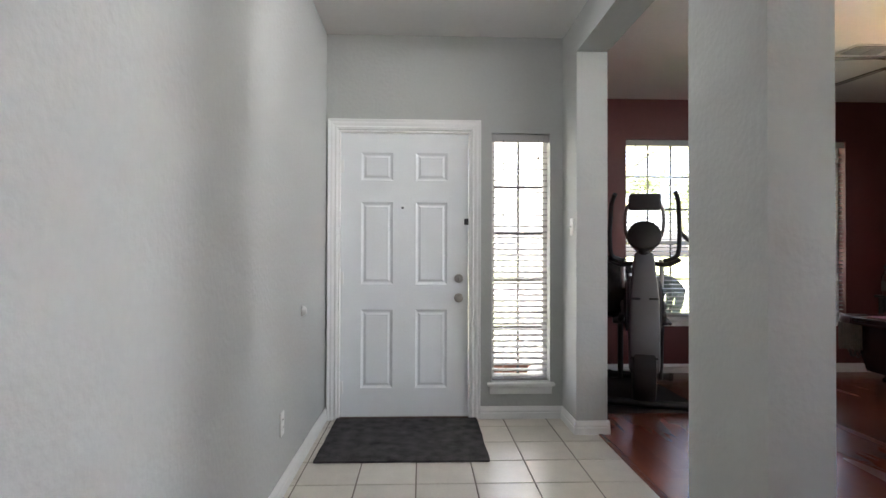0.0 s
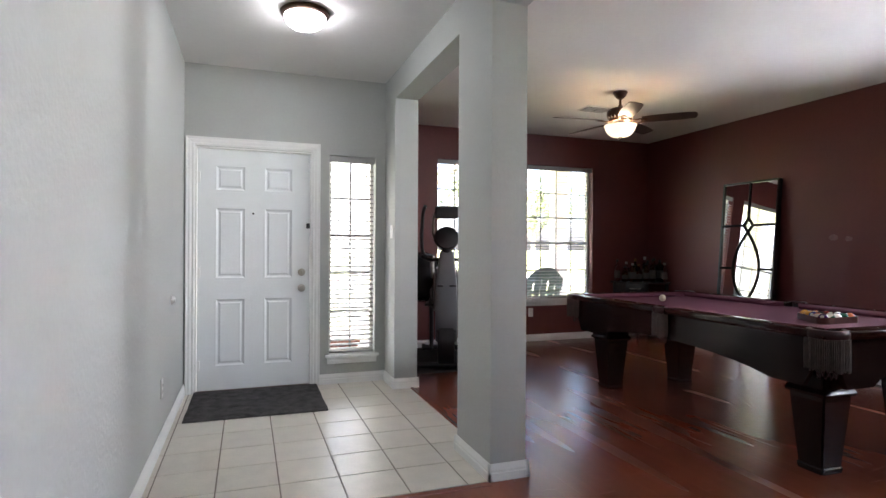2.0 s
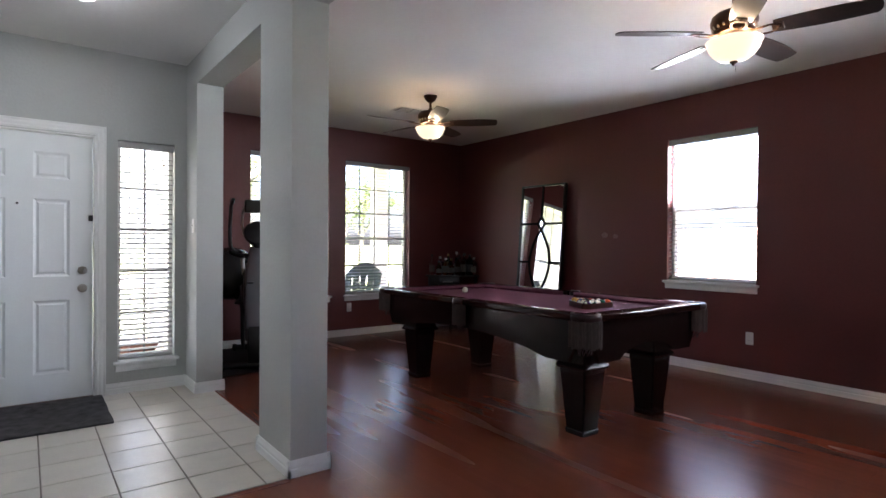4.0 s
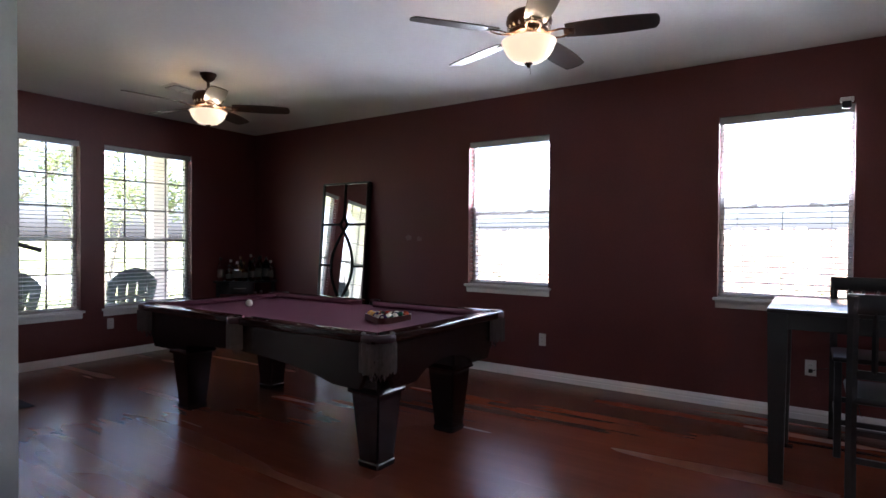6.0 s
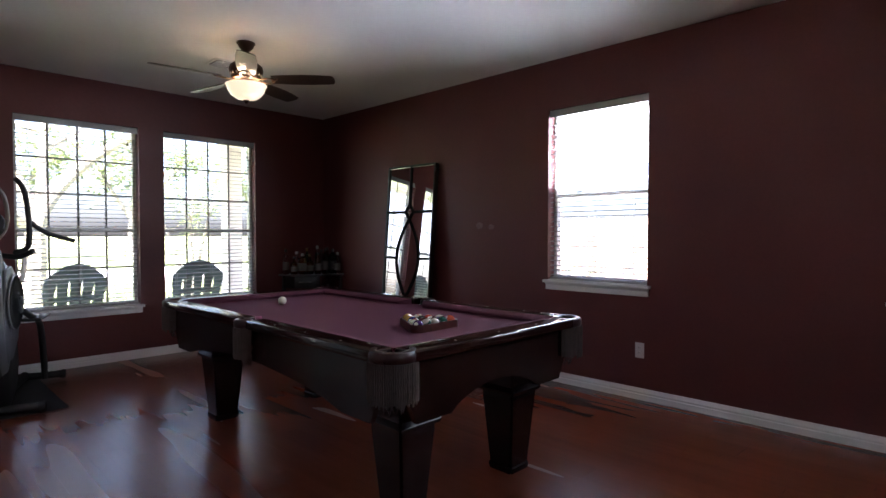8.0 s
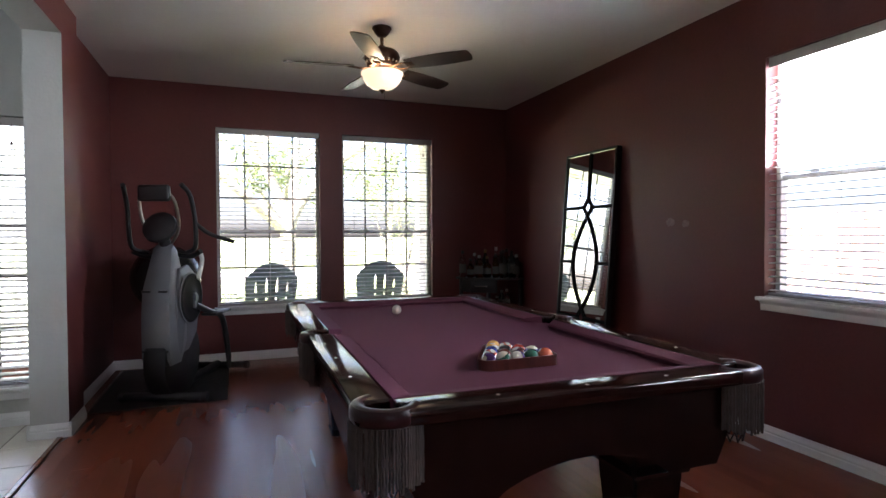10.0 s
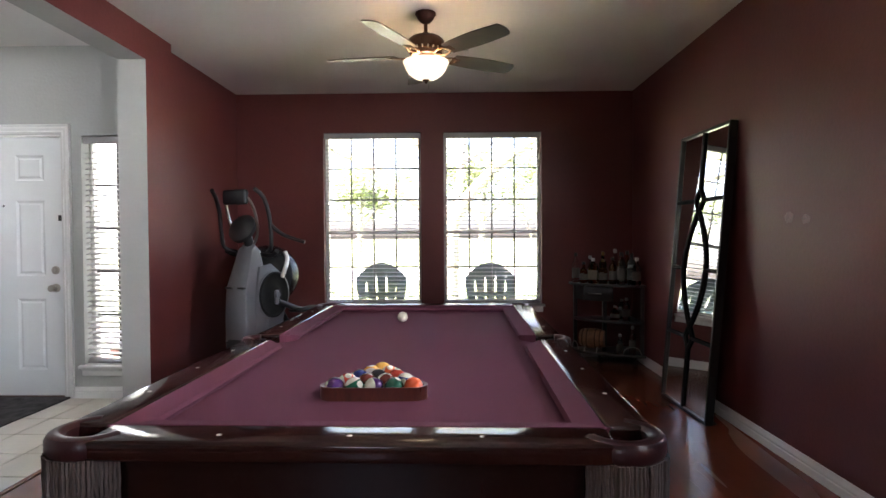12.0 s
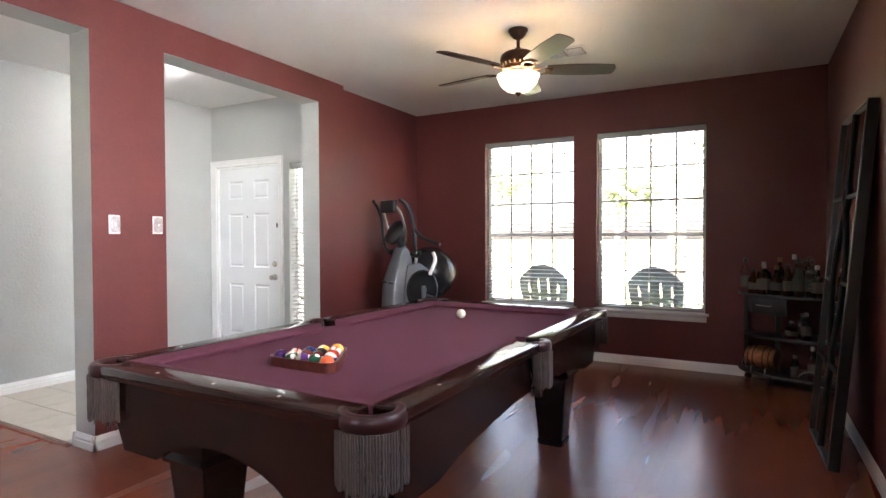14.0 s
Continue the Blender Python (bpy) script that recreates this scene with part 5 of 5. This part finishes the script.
def adirondack(x, y, turn):
    """Local y away from the house, the way the sitter faces."""
    c = thing("adirondack_chair", Matrix.Translation((x, y, -0.06)) @ pose(0, 0, 0, 0, 0, turn), "dark green fan-back porch chair", "chair", "porch chairs")
    back = pose(0, 0.10, 0.30, 18, 0, 0)
    n = 5
    for i in range(n):
        a = (i - (n - 1) / 2)
        bm = B()
        x0, x1, w = a * 0.092, a * 0.112, 0.0555

        def rim(x):
            return 0.76 - 2.3 * x * x
        zl, zr = rim(x1 - w), rim(x1 + w)
        prism(bm, ((x0 - 0.037, 0), (x0 + 0.037, 0), (x1 + w - 0.012, zr * 0.66), (x1 + w, zr * 0.80), (x1 + w, zr), (x1, rim(x1) + 0.004), (x1 - w, zl), (x1 - w, zl * 0.80), (x1 - w + 0.012, zl * 0.66)), "y", -0.01, 0.01, m=back)
        part("back_slat", bm, M_GREENCHAIR, c)
    for z in (0.08, 0.36):
        bm = B()
        bx(bm, -0.22 - 0.06 * z, 0.22 + 0.06 * z, -0.03, -0.011, z, z + 0.05, 0.004, m=back)
        part("back_rail", bm, M_GREENCHAIR, c)
    for i in range(5):
        bm = B()
        y0 = 0.12 + i * 0.095
        bx(bm, -0.25, 0.25, y0, y0 + 0.085, 0.30 + 0.012 * i, 0.322 + 0.012 * i, 0.004)
        part("seat_slat", bm, M_GREENCHAIR, c)
    for s in (-1, 1):
        bm = B()
        bx(bm, s * 0.32 - 0.06, s * 0.32 + 0.06, -0.08, 0.62, 0.44, 0.465, 0.01, 2)
        part("armrest", bm, M_GREENCHAIR, c)
        for y0 in (-0.02, 0.52):
            bm = B()
            bx(bm, s * 0.29 - 0.015, s * 0.29 + 0.015, y0, y0 + 0.07, 0, 0.44, 0.004)
            part("leg", bm, M_GREENCHAIR, c)
        bm = B()
        bx(bm, s * 0.26 - 0.012, s * 0.26 + 0.012, 0.08, 0.6, 0.22, 0.30, 0.004)
        part("seat_rail", bm, M_GREENCHAIR, c)
    return c


C1 = adirondack(3.15, 6.98, 6)
copy_thing(C1, Matrix.Translation((4.38, 6.98, -0.06)) @ pose(0, 0, 0, 0, 0, -5))


def leaf_cloud(bm, pts, size, per, rng):
    for p in pts:
        for _ in range(per):
            q = Vector(p) + Vector((rng.gauss(0, 1), rng.gauss(0, 1), rng.gauss(0, 0.8))) * size * 2.2
            a = Vector((rng.uniform(-1, 1), rng.uniform(-1, 1), rng.uniform(-0.6, 0.6))).normalized()
            b = a.cross(Vector((rng.uniform(-1, 1), rng.uniform(-1, 1), 1))).normalized()
            s = size * rng.uniform(0.5, 1.1)
            bm.faces.new([bm.verts.new(q + d) for d in (-a * s, b * s * 0.4, a * s, -b * s * 0.4)])


def tree(name, x, y, z, limbs, spread, leaf, per, rad, label, rng, cat="tree"):
    t = thing(name, Matrix.Translation((x, y, z)), label, cat)
    bm = B()
    tips = []
    for pts in limbs:
        path = smooth_path(pts, 5)
        first = 1.0 if pts[0][2] <= 0.01 else 0.55
        tube(bm, path, (rad * first, rad * 0.16), 9)
        tips += [path[int(len(path) * f)] for f in (0.6, 0.8)] + [path[-1]]
        for _ in range(4):
            k = rng.randrange(len(path) // 2, len(path))
            e = path[k] + Vector((rng.uniform(-1, 1), rng.uniform(-1, 1), rng.uniform(0.1, 0.9))) * spread
            mid = (path[k] + e) / 2 + Vector((rng.uniform(-1, 1), rng.uniform(-1, 1), 0.3)) * spread * 0.15
            tube(bm, smooth_path((path[k], mid, e), 3), (rad * 0.22, rad * 0.05), 5)
            tips += [mid, e, (mid + e) / 2]
    part("trunk", bm, M_BARK, t)
    bm = B()
    leaf_cloud(bm, tips, leaf, per, rng)
    part("crown", bm, M_LEAF, t, "loose green foliage with gaps", smooth=False)


R1 = random.Random(4)
tree("oak_tree", 3.85, 13.6, -0.22, (((0, 0, 0), (0.05, 0, 1.0), (0.15, 0, 1.9), (0.9, 0.2, 2.9), (2.2, 0.3, 3.9), (3.6, 0.2, 4.8)), ((0.12, 0, 1.75), (-0.3, 0.1, 2.8), (-0.9, 0, 4.0), (-1.8, -0.3, 5.2)), ((0.1, 0, 1.5), (-0.7, -0.3, 2.2), (-1.7, -0.5, 3.0), (-3.0, -0.6, 3.6)),
     ((0.15, 0, 1.9), (0.3, 0.5, 3.2), (0.5, 0.9, 5.0))), 1.3, 0.075, 6, 0.24, "spreading oak with a forked grey trunk on the lawn", R1)
tree("crape_myrtle", 5.7, 10.6, -0.22, (((0, 0, 0), (0.1, 0, 0.7), (0.3, 0.1, 1.5), (0.5, 0.1, 2.3)), ((0.05, 0.05, 0), (-0.15, 0, 0.8), (-0.35, 0.1, 1.5), (-0.6, 0, 2.2)), ((0, -0.05, 0), (0.0, -0.1, 0.9), (-0.05, -0.15, 1.7), (0.1, -0.2, 2.5))), 0.5, 0.045, 26, 0.05, "slender multi-stemmed shrub tree beside the porch", R1, "shrub")
for k, (x, y, s) in enumerate(((-14, 44, 1.3), (-4, 47, 1.1), (6, 42, 1.2), (15, 46, 1.4), (24, 43, 1.1), (-24, 46, 1.2))):
    tree("street_tree", x, y, -0.22, (((0, 0, 0), (0.1, 0, 2 * s), (0.3, 0, 4 * s), (0.6, 0.2, 6 * s)), ((0.1, 0, 1.8 * s), (-1.0 * s, 0, 3.5 * s), (-1.8 * s, 0, 5 * s)), ((0.1, 0, 2.0 * s), (1.3 * s, 0.3, 3.4 * s), (2.4 * s, 0, 4.6 * s))), 2.2 * s, 0.32, 34, 0.25 * s, "distant leafy tree across the street", R1)


def hedge(x0, x1, y0, y1, h, label, n):
    """A low clipped shrub of many small leaves over a twiggy core."""
    hg = thing("hedge", Matrix.Translation(((x0 + x1) / 2, (y0 + y1) / 2, -0.22)), label, "hedge")
    rng = random.Random(int(x0 * 10) + 7)
    lx, ly = (x1 - x0) / 2, (y1 - y0) / 2
    bm = B()
    for _ in range(24):
        a, b = rng.uniform(-lx, lx), rng.uniform(-ly, ly)
        tube(bm, ((a, b, 0), (a + rng.uniform(-0.1, 0.1), b + rng.uniform(-0.1, 0.1), h * 0.9)), (0.008, 0.003), 4)
    part("stems", bm, M_BARK, hg)
    pts = []
    for _ in range(n):
        u, w = rng.uniform(-lx, lx), rng.uniform(-ly, ly)
        top = h * (0.8 + 0.25 * noise.noise(Vector((u * 2, w * 2, x0))))
        pts.append((u, w, rng.uniform(0.1, top)))
    bm = B()
    leaf_cloud(bm, pts, 0.035, 9, rng)
    part("foliage", bm, M_LEAF, hg, "small dense leaves", smooth=False)


hedge(1.9, 4.0, 8.8, 9.5, 0.72, "low leafy hedge in front of the porch", 420)
hedge(4.1, 6.6, 8.8, 9.5, 0.72, "low leafy hedge in front of the porch", 460)
hedge(7.6, 8.4, 0.6, 4.6, 1.25, "pale green shrubs along the side fence", 620)
hedge(7.6, 8.4, -3.5, 0.4, 1.25, "pale green shrubs along the side fence", 560)

fence = thing("wooden_fence", Matrix.Translation((9.3, 0, -0.22)), "weathered red-brown board fence along the side yard", "fence")
src = None
for i in range(110):
    y = -6 + i * 0.145
    mm = Matrix.Translation((random.uniform(-0.004, 0.004), y, random.uniform(-0.02, 0.01)))
    if src is None:
        bm = B()
        prism(bm, ((-0.069, 0), (0.069, 0), (0.069, 1.70), (0.045, 1.73), (-0.045, 1.73), (-0.069, 1.70)), "x", -0.009, 0.009)
        src = part("board", bm, M_FENCE, fence, "", mm, smooth=False)
    else:
        again(src, mm)
for z in (0.35, 1.3):
    bm = B()
    bx(bm, 0.012, 0.05, -6, 9.9, z, z + 0.09, 0.003)
    part("rail", bm, M_FENCE, fence)

pot = thing("plant_pot", Matrix.Translation((1.22, 5.55, -0.06)), "wide terracotta bowl with bare stems on the porch", "plant pot")
bm = B()
lathe(bm, ((0, 0), (0.13, 0), (0.20, 0.2), (0.235, 0.34), (0.25, 0.345), (0.25, 0.40), (0.225, 0.40), (0.215, 0.35), (0, 0.34)), 28)
part("bowl", bm, M_CLAY, pot)
for k in range(6):
    bm = B()
    a = k * 1.1
    tube(bm, smooth_path(((0.05 * math.cos(a), 0.05 * math.sin(a), 0.33), (0.09 * math.cos(a), 0.08 * math.sin(a), 0.52), (0.07 * math.cos(a + 0.5), 0.1 * math.sin(a), 0.68), (0.13 * math.cos(a), 0.12 * math.sin(a), 0.86)), 4), (0.006, 0.002), 6)
    part("stem", bm, M_BARK, pot)


# ---- floor pieces ----
TX, TY, JOINT = 0.3055, 0.31, 0.007
src = {}
for i in range(7):
    for j in range(9):
        x1, y1 = 1.772 - i * TX, 5.1245 - j * TY
        xa, ya = max(x1 - TX + JOINT, LEFT + 0.001), max(y1 - TY + JOINT, 2.629)
        x1, y1 = min(x1, 1.733), min(y1, DOORY - 0.001)
        if x1 - xa < 0.03 or y1 - ya < 0.03:
            continue
        key = (round(x1 - xa, 3), round(y1 - ya, 3))
        mm = Matrix.Translation((xa, ya, -0.003)) @ pose(0, 0, 0, random.uniform(-0.05, 0.05), random.uniform(-0.05, 0.05), 0)
        if key not in src:
            bm = B()
            bx(bm, 0, key[0], 0, key[1], -0.001, 0.0035, 0.0015)
            src[key] = part("tile", bm, M_TILE, FLOOR_TILE, "", mm, smooth=False)
        else:
            again(src[key], mm)
# dark reducer strip where the tile meets the boards
bm = B()
bx(bm, LEFT, 1.58, 2.590, 2.627, -0.006, 0.006, 0.004, 2)
bx(bm, 1.735, 1.765, OPA0 - 0.01, OPA1 + 0.01, -0.006, 0.006, 0.004, 2)
setting("floor_trim", bm, M_WOOD, "cherry wood reducer strip between tile and boards", "trim")

PW = 1.875 / 21
rng = random.Random(11)
meshes, parts_made = {}, 0
rest = B()


def board(bm, x0, y0, w, l, z):
    """One floor board: a flat top and short sides."""
    def ring(h):
        return [bm.verts.new(p) for p in ((x0, y0, h), (x0 + w, y0, h), (x0 + w, y0 + l, h), (x0, y0 + l, h))]
    low, top = ring(z - 0.004), ring(z)
    bm.faces.new(top)
    for k in range(4):
        bm.faces.new((low[k], low[(k + 1) % 4], top[(k + 1) % 4], top[k]))


def near(x, y):
    return (x > 1.75 and 2.2 < y < 6.5) or (x > 0.0 and 0.6 < y < 2.45)
rows = int((RIGHT - LEFT) / PW) + 1
for i in range(rows):
    xa = LEFT + i * PW
    xb = min(xa + PW, RIGHT)
    if xb - xa < 0.02:
        continue
    y = BACK - rng.uniform(0, 0.9)
    while y < FARY:
        L = rng.choice((0.62, 0.78, 0.93, 1.08, 1.22))
        a, b = max(y, BACK), min(y + L, FARY)
        y += L
        if xa < 1.72:                       # boards stop at the tiled foyer
            b = min(b, 2.592 if xa < 1.49 else 2.64)
        elif xa < 1.765:
            xa = 1.765
        if b - a < 0.02 or xb - xa < 0.02:
            continue
        w, l = round(xb - xa - 0.0006, 3), round(b - a - 0.0006, 3)
        dz = rng.uniform(-0.0001, 0.0001)
        if near(xa, a) and parts_made < 300:
            parts_made += 1
            if (w, l) not in meshes:
                bm = B()
                board(bm, 0, 0, w, l, 0)
                meshes[(w, l)] = part("plank", bm, M_WOOD, FLOOR, "", Matrix.Translation((xa, a, dz)), smooth=False)
            else:
                again(meshes[(w, l)], Matrix.Translation((xa, a, dz)))
        else:
            board(rest, xa, a, w, l, dz)
o = part("far_planks", rest, M_WOOD, FLOOR, "cherry boards of the rest of the floor", smooth=False)
o["kind"] = "stuff"
